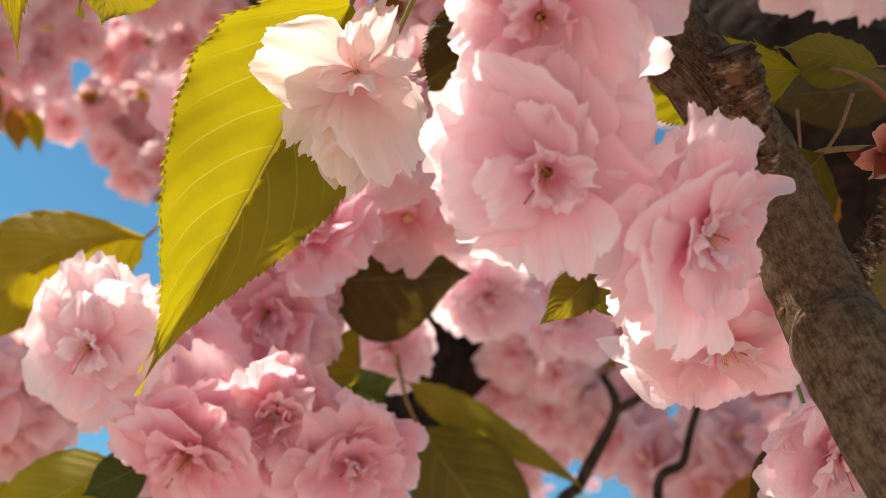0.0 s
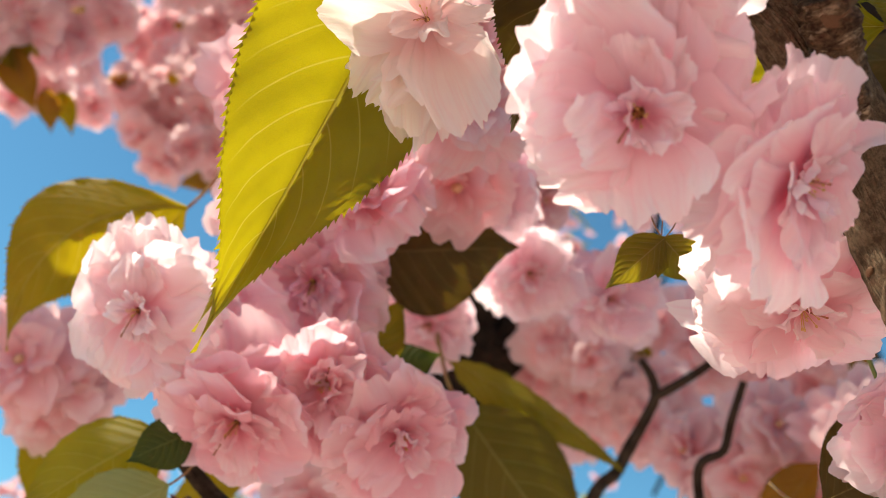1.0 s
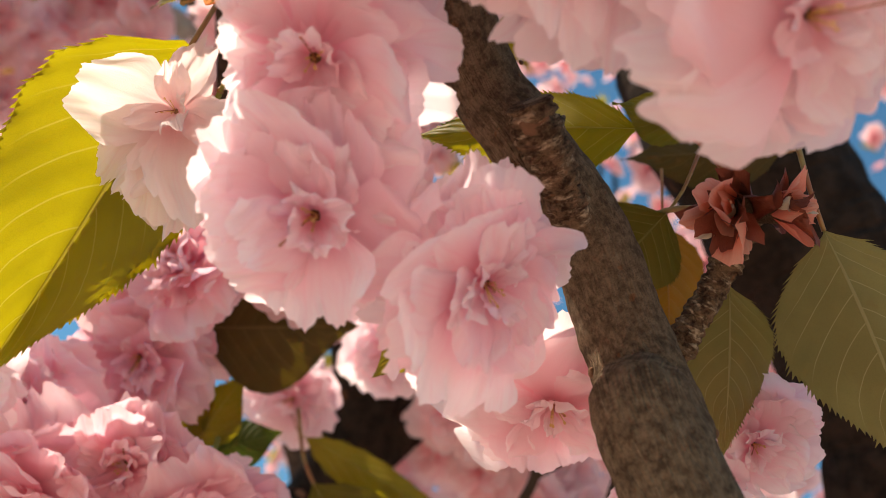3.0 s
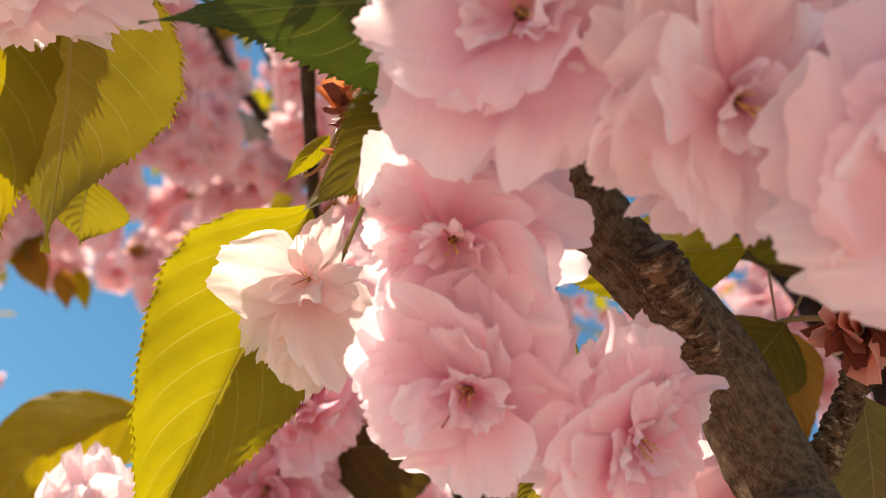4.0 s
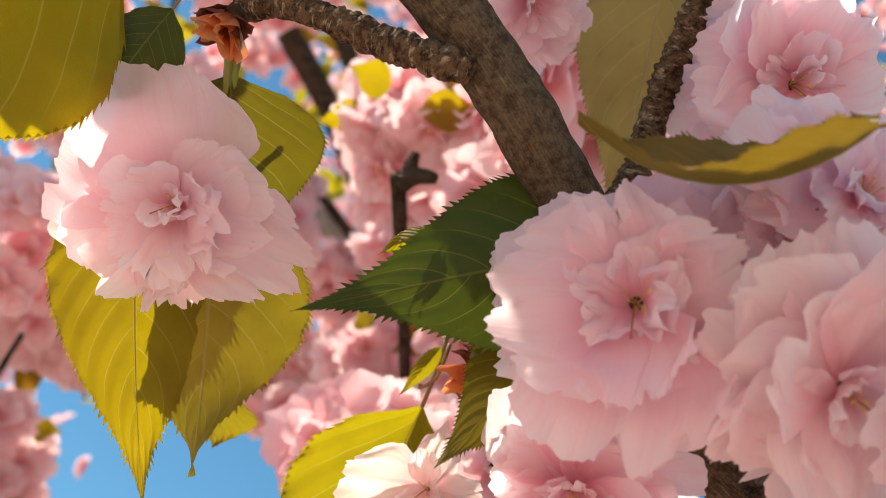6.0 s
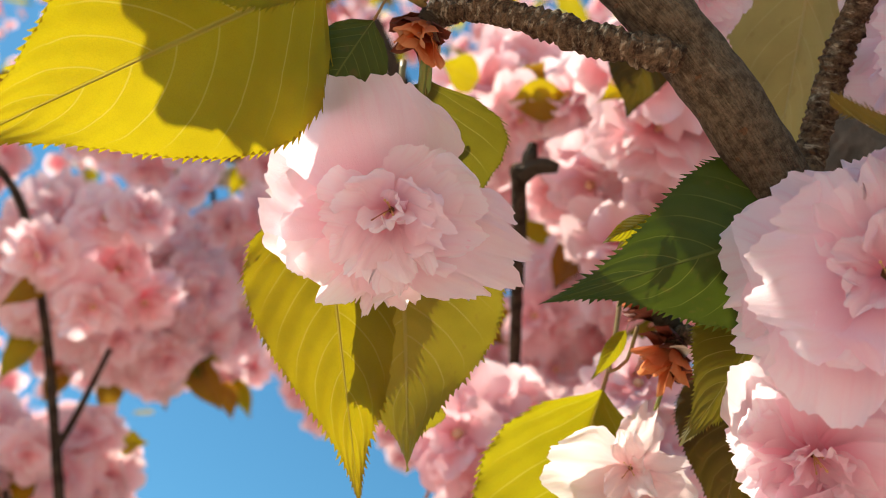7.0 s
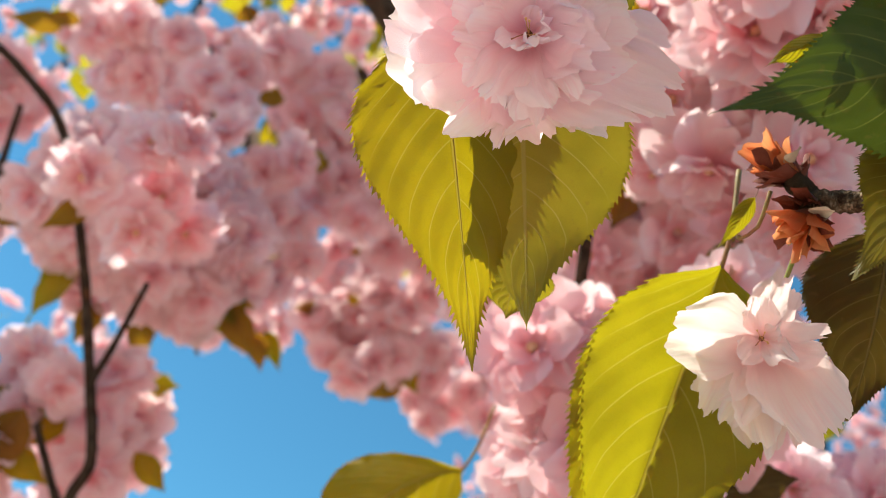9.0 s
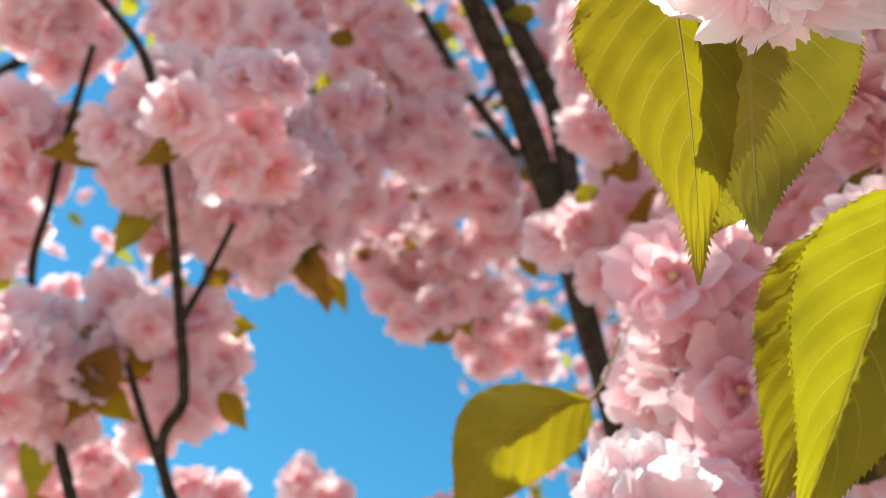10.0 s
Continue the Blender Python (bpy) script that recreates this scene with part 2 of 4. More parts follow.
# pale copy of the bark, with sunlight put into its colour
SUNLITBARK = bark_material("bark_sunlit", (0.30, 0.24, 0.18), (0.46, 0.40, 0.32), (0.58, 0.52, 0.44), 0.5, 1.0)
LENTICEL = plain_material("lenticel", (0.13, 0.062, 0.030), (0.18, 0.10, 0.055), 900, 0.85)
GRASS = plain_material("turf", (0.42, 0.29, 0.235), (0.50, 0.36, 0.305), 3.0, 0.9, 0.5, 0.02)


# ---- mesh helpers ----
def mesh(name, verts, faces, mat, uvs=None):
    me = bpy.data.meshes.new(name)
    me.from_pydata([tuple(v) for v in verts], [], faces)
    me.materials.append(mat)
    for p in me.polygons:
        p.use_smooth = True
    if uvs is not None:
        lay = me.uv_layers.new(name="UVMap")
        for lp in me.loops:
            lay.data[lp.index].uv = uvs[lp.vertex_index]
    return me


def part(name, me, parent, m=None, label=""):
    ob = new(name, me)
    ob.parent = parent
    if m is not None:
        ob.matrix_basis = m
    return tagged(ob, label)


def grid_faces(nu, nv):
    return [(j * nu + i, j * nu + i + 1, (j + 1) * nu + i + 1, (j + 1) * nu + i) for j in range(nv - 1) for i in range(nu - 1)]


def petal_mesh(name, mat, seed, wide, cup, roll, ruffle, nu=47, nv=13, crumple=0.0, fringe=0.018, notch=0.06, slit=0.05, point=0.0):
    """A petal one unit long on +y, facing +z: broad, notched, with toothed edge and ruffles."""
    r = random.Random(seed)
    jag = [r.uniform(-1, 1) for _ in range(nu)]
    slits = [r.uniform(-0.8, 0.8) for _ in range(2)]
    p1, p2, k1, k2 = r.uniform(0, 6), r.uniform(0, 6), r.uniform(3, 5), r.uniform(6, 9)
    lean = r.uniform(-0.12, 0.12)
    verts, uvs = [], []
    for j in range(nv):
        v = j / (nv - 1)
        for i in range(nu):
            u = 2 * i / (nu - 1) - 1
            top = 1 - 0.40 * abs(u) ** 2.7 - notch * math.exp(-(u / 0.11) ** 2) + fringe * jag[i] * (1 - 0.2 * abs(u))
            top -= sum(slit * math.exp(-((u - s) / 0.05) ** 2) for s in slits)
            top += 0.030 * math.sin(5.3 * u + p2) + 0.022 * math.sin(11.7 * u + p1) + 0.006 * math.sin(23 * u + p2) - point * abs(u) ** 1.1
            h = 0.16 + 0.84 * math.sin(min(1, v / 0.72) * math.pi / 2) ** 0.9
            edge = 1 + 0.03 * jag[(i * 7 + j * 3) % nu] * abs(u) ** 6
            x = u * wide * h * edge + lean * v * v
            y = v * top
            z = cup * (u * u) * wide * v - roll * v * v + 0.5 * cup * v
            z += ruffle * v ** 2 * (0.6 * math.sin(k1 * u + p1) + 0.4 * math.sin(k2 * u + p2)) * (0.35 + 0.65 * abs(u))
            z += 0.010 * max(0, v - 0.55) / 0.45 * math.sin(13 * u + 2 * p1)
            if crumple:
                q = noise.noise_vector(Vector((u * 2.2 + seed, v * 2.6, seed * 0.7)))
                x, y, z = x + crumple * q.x * v, y + crumple * q.y * v * 0.7, z + crumple * q.z * v * 1.4
            verts.append((x, y, z))
            uvs.append((i / (nu - 1), v))
    return mesh(name, verts, grid_faces(nu, nv), mat, uvs)


def tube(name, pts, mat, sides=8, bumps=0.0, rings=0.0, seed=0, step=None, scale=60.0):
    """A swept round limb through pts (x, y, z, radius), smoothed, with lumps and growth rings."""
    pts = [Vector(p[:3]) for p in pts], [p[3] for p in pts]
    path, rad = [], []
    ps, rs = pts
    n = len(ps)
    for i in range(n - 1):
        a, b, c, d = ps[max(0, i - 1)], ps[i], ps[i + 1], ps[min(n - 1, i + 2)]
        k = max(2, int((c - b).length / (step or 0.01)))
        for q in range(k):
            t = q / k
            path.append(0.5 * (2 * b + (c - a) * t + (2 * a - 5 * b + 4 * c - d) * t * t + (3 * b - a - 3 * c + d) * t ** 3))
            rad.append(rs[i] * (1 - t) + rs[i + 1] * t)
    path.append(ps[-1])
    rad.append(rs[-1])
    verts, uvs, faces = [], [], []
    side = None
    run = 0.0
    for i, p in enumerate(path):
        d = (path[min(i + 1, len(path) - 1)] - path[max(i - 1, 0)]).normalized()
        if side is None:
            side = d.orthogonal().normalized()
        side = (side - d * side.dot(d)).normalized()
        other = d.cross(side)
        run += (p - path[i - 1]).length if i else 0
        ringed = 1 + rings * (0.6 * math.sin(run * 2900 + 2 * noise.noise(Vector((run * 300, seed, 0)))) + noise.noise(Vector((run * 900, seed, 3))) + 3.2 * noise.noise(Vector((run * 260, seed, 8))))
        for s in range(sides + 1):
            a = 2 * math.pi * s / sides
            o = side * math.cos(a) + other * math.sin(a)
            w = rad[i] * ringed
            if bumps:
                w *= 1 + bumps * (noise.noise((p + o * rad[i]) * scale + Vector((seed, 0, 0))) + 0.5 * noise.noise((p + o * rad[i]) * scale * 3.1))
            verts.append(p + o * w)
            uvs.append((s / sides, run))
    m = sides + 1
    for i in range(len(path) - 1):
        for s in range(sides):
            faces.append((i * m + s, i * m + s + 1, (i + 1) * m + s + 1, (i + 1) * m + s))
    for base, tip, flip in ((0, path[0], True), ((len(path) - 1) * m, path[-1], False)):
        verts.append(tip)
        uvs.append((0.5, 0 if flip else run))
        c = len(verts) - 1
        for s in range(sides):
            faces.append((base + s + 1, base + s, c) if flip else (base + s, base + s + 1, c))
    return mesh(name, verts, faces, mat, uvs)


def upright(pos, facing, spin=0.0):
    """A pose at pos whose +z looks along facing."""
    q = Vector(facing).to_track_quat("Z", "Y").to_matrix().to_4x4()
    return Matrix.Translation(pos) @ q @ pose(0, 0, 0, 0, 0, spin)


# ---- ground ----
gm = bpy.data.meshes.new("ground")
gb = bmesh.new()
bmesh.ops.create_grid(gb, x_segments=24, y_segments=24, size=1500)
gb.to_mesh(gm)
gb.free()
gm.materials.append(GRASS)
tagged(new("ground", gm), "pale dry ground strewn with fallen pink petals", "ground", kind="structure")

# ---- blossoms ----
RINGS = {  # petals, length, tilt up from flat, height of the foot, kind
    "full": [(6, 1.0, -12, 0.0, 0), (6, 0.97, -4, 0.05, 0), (6, 0.86, 4, 0.09, 0), (5, 0.66, 15, 0.11, 1), (6, 0.40, 34, 0.12, 2)],
    "deep": [(6, 1.0, -4, 0.0, 0), (6, 0.92, 10, 0.05, 0), (6, 0.78, 24, 0.08, 1), (6, 0.58, 42, 0.10, 1), (5, 0.40, 58, 0.11, 2)],
    "cream": [(6, 1.0, -14, 0.0, 0), (6, 0.97, -6, 0.05, 0), (6, 0.84, 2, 0.09, 0), (4, 0.62, 12, 0.11, 1), (5, 0.36, 30, 0.12, 2)],
    "rose": [(6, 1.0, -12, 0.0, 0), (6, 0.95, -2, 0.05, 0), (6, 0.82, 8, 0.09, 0), (6, 0.62, 22, 0.11, 1), (5, 0.38, 42, 0.12, 2)],
}
PETALS = {}
for style in ("full", "deep", "cream", "rose", "open"):
    PETALS[style] = [
        [petal_mesh("petal", PETAL[style], 10 + s, 0.56 + 0.07 * (s % 3), 0.10, -0.06 + 0.07 * (s % 4), 0.10, fringe=(0.014, 0.032, 0.022)[s % 3], notch=(0.05, 0.10, 0.16)[(s // 2) % 3], crumple=0.09, slit=0.05 + 0.05 * (s % 3)) for s in range(12)],
        [petal_mesh("petal", PETAL[style], 40 + s, 0.48, 0.14, 0.02 + 0.07 * (s % 3), 0.12, crumple=0.15, fringe=0.028, slit=0.10) for s in range(9)],
        [petal_mesh("petal", PETAL[style], 70 + s, 0.36, 0.24, -0.06, 0.13, nu=23, nv=9, crumple=0.22, slit=0.08) for s in range(6)],
    ]


def stamen_mesh(seed):
    r = random.Random(seed)
    bend = r.uniform(-0.06, 0.06)
    me = tube("stamen", [(0, 0, 0, 0.008), (bend * 0.5, 0, 0.16, 0.007), (bend, 0.02, 0.30, 0.006)], POLLEN, 5, step=0.06)
    bm = bmesh.new()
    bm.from_mesh(me)
    bmesh.ops.create_uvsphere(bm, u_segments=7, v_segments=5, radius=0.019, matrix=Matrix.Translation((bend, 0.02, 0.31)) @ Matrix.Diagonal((1, 0.7, 1.4, 1)))
    bm.to_mesh(me)
    bm.free()
    return me


STAMENS = [stamen_mesh(s) for s in range(4)]
PISTIL_MESH = tube("pistil", [(0, 0, 0, 0.016), (0.05, 0.02, 0.2, 0.012), (0.16, 0.02, 0.44, 0.010), (0.24, 0.02, 0.60, 0.016)], PISTIL, 6, step=0.05)
CALYX_MESH = tube("calyx", [(0, 0, -0.34, 0.035), (0, 0, -0.22, 0.075), (0, 0, -0.08, 0.12), (0, 0, 0.02, 0.10)], CALYX, 9, step=0.05)
EYE_MESH = tube("stamen_tuft", [(0, 0, -0.2, 0.05), (0, 0, 0.08, 0.10), (0, 0, 0.17, 0.085), (0, 0, 0.21, 0.04)], TUFT, 8, 0.25, 0.0, 2, 0.05, 9)
count = [0]


def blossom(pos, facing, size, spin, style, label, group=""):
    count[0] += 1
    r = random.Random(500 + count[0])
    top = tagged(new("cherry_blossom"), label, "blossom", group)
    top.matrix_basis = upright(pos, facing, spin) @ Matrix.Scale(size, 4)
    nod, nod_at, long, long_at = r.uniform(6, 20), r.uniform(0, 360), r.uniform(0.05, 0.17), r.uniform(0, 360)
    for k, (num, length, tilt, foot, kind) in enumerate(RINGS[style]):
        for i in range(num):
            a = 360 * (i + 0.5 * (k % 2) + r.uniform(-0.34, 0.34)) / num
            kit = PETALS[style][kind]
            m = pose(0, 0, foot + r.uniform(-0.015, 0.015), 0, 0, a) @ pose(0, 0.05, 0, tilt + r.uniform(-12, 12) * (1 + 0.5 * kind), r.uniform(-16, 16), r.uniform(-12, 12))
            m = m @ pose(0, 0, 0, nod * math.cos(radians(a - nod_at)))
            s = length * r.uniform(0.78, 1.12) * (1 + long * math.cos(radians(a - long_at)))
            part("petal", r.choice(kit), top, m @ Matrix.Diagonal((s * r.uniform(0.9, 1.15), s, s, 1)))
    part("calyx", CALYX_MESH, top)
    for i in range(7):
        part("stamen", STAMENS[i % 4], top, pose(0, 0, 0.06, r.uniform(8, 34), 0, 51 * i + r.uniform(-20, 20)) @ Matrix.Scale(r.uniform(0.5, 0.85), 4))
    part("pistil", PISTIL_MESH, top, pose(0, 0, 0.06, 22, 0, r.uniform(0, 360)) @ Matrix.Diagonal((0.7, 0.7, 0.75, 1)))
    drop = top.matrix_basis.to_3x3().inverted() @ Vector((0, 0, 0.02))
    part("stalk", tube("stalk", [(0, 0, -0.3, 0.03), (drop.x * 0.2, drop.y * 0.2, -0.65 + drop.z * 0.1, 0.03), (drop.x * 0.8, drop.y * 0.8, -0.9 + drop.z * 0.8, 0.032)], STEM, 7, step=0.1), top)
    return top


def loose_blossom(pos, facing, size, style, petals, label, stalk):
    """A blossom that has lost its round form: petals of (turn, length, breadth, tilt, kind) about a small heart."""
    top = tagged(new("cherry_blossom"), label, "blossom")
    top.matrix_basis = upright(pos, facing) @ Matrix.Scale(size, 4)
    r = random.Random(len(petals))
    for k, (turn, length, breadth, tilt, kind) in enumerate(petals):
        kit = PETALS[style][kind]
        m = pose(0, 0, 0.004 * k, 0, 0, turn) @ pose(0, 0.03, 0, tilt, r.uniform(-12, 12), 0)
        part("petal", kit[(k * 5) % len(kit)], top, m @ Matrix.Diagonal((length * breadth, length, length * 0.9, 1)))
    part("calyx", CALYX_MESH, top, pose(0, 0, -0.02))
    for i in range(5):
        part("stamen", STAMENS[i % 4], top, pose(0, 0, 0.06, r.uniform(10, 40), 0, 72 * i + r.uniform(-20, 20)) @ Matrix.Scale(0.6, 4))
    part("pistil", PISTIL_MESH, top, pose(0, 0, 0.06, 24, 0, r.uniform(0, 360)) @ Matrix.Scale(0.42, 4))
    up = top.matrix_basis.inverted() @ Vector(stalk)
    part("stalk", tube("stalk", [(0, 0, -0.3, 0.035), (up.x * 0.4, up.y * 0.4, -0.42 + up.z * 0.4, 0.032), (*up, 0.034)], STEM, 7, step=0.1), top)
    return top


# ---- leaves ----
PROFILE = (0.02, 0.52, 0.80, 0.95, 1.0, 0.98, 0.90, 0.77, 0.59, 0.39, 0.21, 0.085, 0.0)  # half width from foot to tip


def leaf_point(u, v, half, fold, curl, wave, length, early=0.0):
    k = min(int(v * 12), 11)
    t = v * 12 - k
    t = t * t * (3 - 2 * t) * 0.5 + t * 0.5
    shape = PROFILE[k] * (1 - t) + PROFILE[k + 1] * t
    shape *= 1 + early * (0.6 - 1.2 * v) * (1 - v) ** 0.3
    x = u * half * shape
    a = curl * (v - 0.5)
    y, zc = (math.sin(a) / curl, (1 - math.cos(a)) / curl) if abs(curl) > 1e-3 else (v - 0.5, 0)
    z = abs(x) * math.tan(fold) - zc * length
    z += wave * half * math.sin(9 * v + (2 if u > 0 else 0)) * abs(u) ** 2
    z += 0.028 * half * math.cos(2 * math.pi * 9 * (v - 0.26 * abs(u) ** 1.25)) * abs(u) ** 0.5 * shape
    return Vector((x, y * length + half * 0.10 * abs(u) * shape, z))


leaf_count = [0]


def leaf(base, tip, half, normal, fold, curl, tone, label, teeth=44, name="cherry_leaf", nu=15, nv=46, group="", petiole=True, early=0.0, bristle=1.0, bow=0.0):
    leaf_count[0] += 1
    sd = leaf_count[0]
    r = random.Random(sd)
    base, tip = Vector(base), Vector(tip)
    length = (tip - base).length
    f, c = radians(fold), curl * 2.0
    wave = r.uniform(0.06, 0.16)

    def lp(u, v):
        return leaf_point(u, v, half, f, c, wave, length, early) + Vector((bow * length * 4 * v * (1 - v), 0, 0))

    verts = [lp(2 * i / (nu - 1) - 1, j / (nv - 1)) for j in range(nv) for i in range(nu)]
    uvs = [(i / (nu - 1), j / (nv - 1)) for j in range(nv) for i in range(nu)]
    faces = grid_faces(nu, nv)
    for s in (-1, 1):
        for k in range(teeth):
            v0 = 0.05 + 0.9 * k / teeth
            v1 = v0 + 0.9 / teeth
            a, b = lp(s, v0), lp(s, v1)
            inn = lp(s * 0.97, (v0 + v1) / 2)
            out = (b - lp(s * 0.88, v1)).normalized()
            sz = min(length, 0.07) * 0.017 * bristle * r.uniform(0.6, 1.6)
            a = a.lerp(b, 0.25)
            top = b + out * sz * 0.95 + (b - a).normalized() * sz * 0.6
            i0 = len(verts)
            verts += [a, inn, b, top]
            uvs += [((s + 1) / 2, v0), ((s * 0.97 + 1) / 2, v0), ((s + 1) / 2, v1), ((s + 1) / 2, v1)]
            faces += [(i0, i0 + 1, i0 + 2), (i0, i0 + 2, i0 + 3)]
    a, b = lp(0, 0), lp(0, 1)
    y = (tip - base).normalized()
    z = Vector(normal)
    z = (z - y * z.dot(y)).normalized()
    x = y.cross(z)
    lay = Matrix((x, y, z)).transposed().to_4x4()
    ch = (b - a).normalized()
    turn = ch.rotation_difference(Vector((0, 1, 0))).to_matrix().to_4x4()
    m = Matrix.Translation(base) @ lay @ turn @ Matrix.Scale(length / (b - a).length, 4) @ Matrix.Translation(-a)
    top = tagged(new(name), label, "leaf", group)
    top.matrix_basis = Matrix.Translation(base)
    back = Matrix.Translation(-base)
    part("blade", mesh("blade", [back @ m @ v for v in verts], faces, LEAF[tone], uvs), top)
    rib = [(*(back @ m @ (lp(0, t) + Vector((0, 0, -half * 0.01)))), half * 0.0115 * (1 - 0.8 * t)) for t in (0, 0.12, 0.3, 0.5, 0.7, 0.88, 1)]
    part("midrib", tube("midrib", rib, RIB[tone], 6, step=0.006), top)
    if petiole:
        d = -y
        e = d * half * 0.9 + Vector((0, 0, half * 0.7))
        part("petiole", tube("petiole", [(0, 0, 0, half * 0.032), (*(d * half * 0.45 + Vector((0, 0, half * 0.15))), half * 0.034), (*e, half * 0.04)], PETIOLE, 7, step=0.004), top)
    return top


# ---- limbs ----
def limb(kind, pts, label, marked=True):
    spec = {"main": ("branch", BARK, 56, 0.06, 0.0, 3, 0.0015, 170), "spur": ("spur", SPURBARK, 22, 0.22, 0.085, 5, 0.00045, 300),
            "limb": ("limb", SUNLITBARK if "pale" in label else MIDBARK if "upright" in label else SHADEBARK, 18, 0.10, 0.0, 7, 0.01, 30), "twig": ("twig", MIDBARK, 9, 0.10, 0.04, 9, 0.005, 120)}[kind]
    name, mat, sides, bumps, rings, seed, step, scale = spec
    top = tagged(new("cherry_" + name), label, "branch")
    base = Vector(pts[0][:3])
    top.matrix_basis = Matrix.Translation(base)
    local = [(*(Vector(p[:3]) - base), p[3]) for p in pts]
    part("bark", tube("bark", local, mat, sides, bumps, rings, seed, step, scale), top)
    r = random.Random(len(pts))
    marks = {"main": 26, "limb": 6, "spur": 7, "twig": 4}[kind]
    for k in range(marks if marked else 0):
        i = r.randrange(len(local) - 1)
        t = r.random()
        a, b = Vector(local[i][:3]), Vector(local[i + 1][:3])
        rad = local[i][3] * (1 - t) + local[i + 1][3] * t
        d = (b - a).normalized()
        o = d.orthogonal().normalized()
        o.rotate(Matrix.Rotation(r.uniform(0, 6.28), 3, d))
        side = d.cross(o)
        m = Matrix((side, d, o)).transposed().to_4x4()
        z = rad * r.uniform(0.05, 0.11)
        part("lenticel" if kind != "spur" else "bud_scar", DOT, top, Matrix.Translation(a.lerp(b, t) + o * rad * 0.97) @ m @ Matrix.Diagonal((z * 1.7, z * 0.75, z * 0.6, 1)))
    return top


def stalk(kind, pts):
    base = Vector(pts[0][:3])
    top = tagged(new("leaf_stalk" if kind == "petiole" else "flower_stalk"), "reddish-brown leaf stalk rising from a spur" if kind == "petiole" else "fresh green flower stalk on a spur", "stalk")
    top.matrix_basis = Matrix.Translation(base)
    local = [(*(Vector(p[:3]) - base), p[3]) for p in pts]
    part("stem", tube("stem", local, PETIOLE if kind == "petiole" else STEM, 10, 0.06, 0.0, 4, 0.003, 300), top)
    end = local[-1]
    part("collar", tube("collar", [(*end[:3], end[3] * 1.5), (*(Vector(end[:3]) + Vector((0, 0, 0.0012))), end[3] * 1.2)], CALYX, 8, step=0.001), top)


def dot_mesh():
    """A small corky swelling with a sunken middle."""
    bm = bmesh.new()
    bmesh.ops.create_uvsphere(bm, u_segments=9, v_segments=6, radius=1.0)
    for v in bm.verts:
        if v.co.z > 0.9:
            v.co.z = 0.45
        v.co *= 1 + 0.15 * noise.noise(v.co * 2.5)
    me = bpy.data.meshes.new("lenticel")
    bm.to_mesh(me)
    bm.free()
    for p in me.polygons:
        p.use_smooth = True
    me.materials.append(LENTICEL)
    return me


DOT = dot_mesh()
SCALES = [petal_mesh("bud_scale", SCALE, 90 + s, 0.20 + 0.04 * (s % 3), 0.55, -0.10 + 0.10 * (s % 4), 0.05, nu=17, nv=11, crumple=0.07, fringe=0.006, notch=0.0, slit=0.0, point=0.10 + 0.08 * (s % 2)) for s in range(6)]
REDS = [petal_mesh("bud_scale", REDSCALE, 110 + s, 0.34 + 0.05 * (s % 3), 0.40, -0.16 + 0.14 * (s % 4), 0.05, nu=17, nv=11, crumple=0.05, fringe=0.0, notch=0.0, slit=0.0, point=0.05) for s in range(5)]
HUSKS = plain_material("husk", (0.14, 0.030, 0.018), (0.26, 0.07, 0.035), 300, 0.5)
CHAFF = plain_material("chaff", (0.55, 0.44, 0.30), (0.68, 0.58, 0.44), 400, 0.7)
HUSK = [petal_mesh("husk", m, 99 + k, 0.28, 0.6, 0.1, 0.05, nu=11, nv=7, crumple=0.10, notch=0.0, slit=0.0, point=0.25) for k, m in enumerate((HUSKS, HUSKS, CHAFF))]


def nest(pos, facing, size, red=False):
    r = random.Random(int(abs(pos[0]) * 9000 + 1))
    top = tagged(new("bud_scale_cluster"), "red shed bud scales clasping a spur tip" if red else "bright orange shed bud scales clasping a spur tip", "bud scales")
    top.matrix_basis = upright(pos, facing) @ Matrix.Scale(size, 4)
    for i in range(7 if red else 11):
        s = r.uniform(0.7, 1.2)
        a = r.gauss((60, 215)[i % 2], 34) if red else 137 * i + r.uniform(-40, 40)
        part("bud_scale", REDS[i % 5] if red else SCALES[i % 6], top, pose(0, 0, 0.18 * (i // 4) - 0.1, 0, 0, a) @ pose(0, 0.08, 0, r.uniform(20, 78) if red else r.uniform(38, 86), r.uniform(-35, 35), r.uniform(-20, 20)) @ Matrix.Scale(s, 4))
    for i in range(15):
        part("husk", HUSK[2 if i % 7 == 3 else i % 2], top, pose(0, 0, -0.25 + 0.15 * (i % 4), 0, 0, 83 * i) @ pose(0, 0.1, 0, r.uniform(10, 70), r.uniform(-20, 20), 0) @ Matrix.Scale(r.uniform(0.6, 1.0), 4))
    part("core", tube("core", [(0, 0, -0.5, 0.20), (0, 0, -0.1, 0.28), (0, 0, 0.3, 0.14)], SPURBARK, 9, 0.2, 0.1, 2, 0.08, 4), top)


# ---- the trunk, outside the view ----
limb("limb", [(0.92, 0.86, -0.1, 0.19), (0.90, 0.85, 0.15, 0.15), (0.86, 0.82, 0.7, 0.13), (0.82, 0.79, 1.3, 0.12), (0.86, 0.80, 1.9, 0.10), (0.95, 0.85, 2.6, 0.07)], "thick dark cherry trunk rooted in the ground")


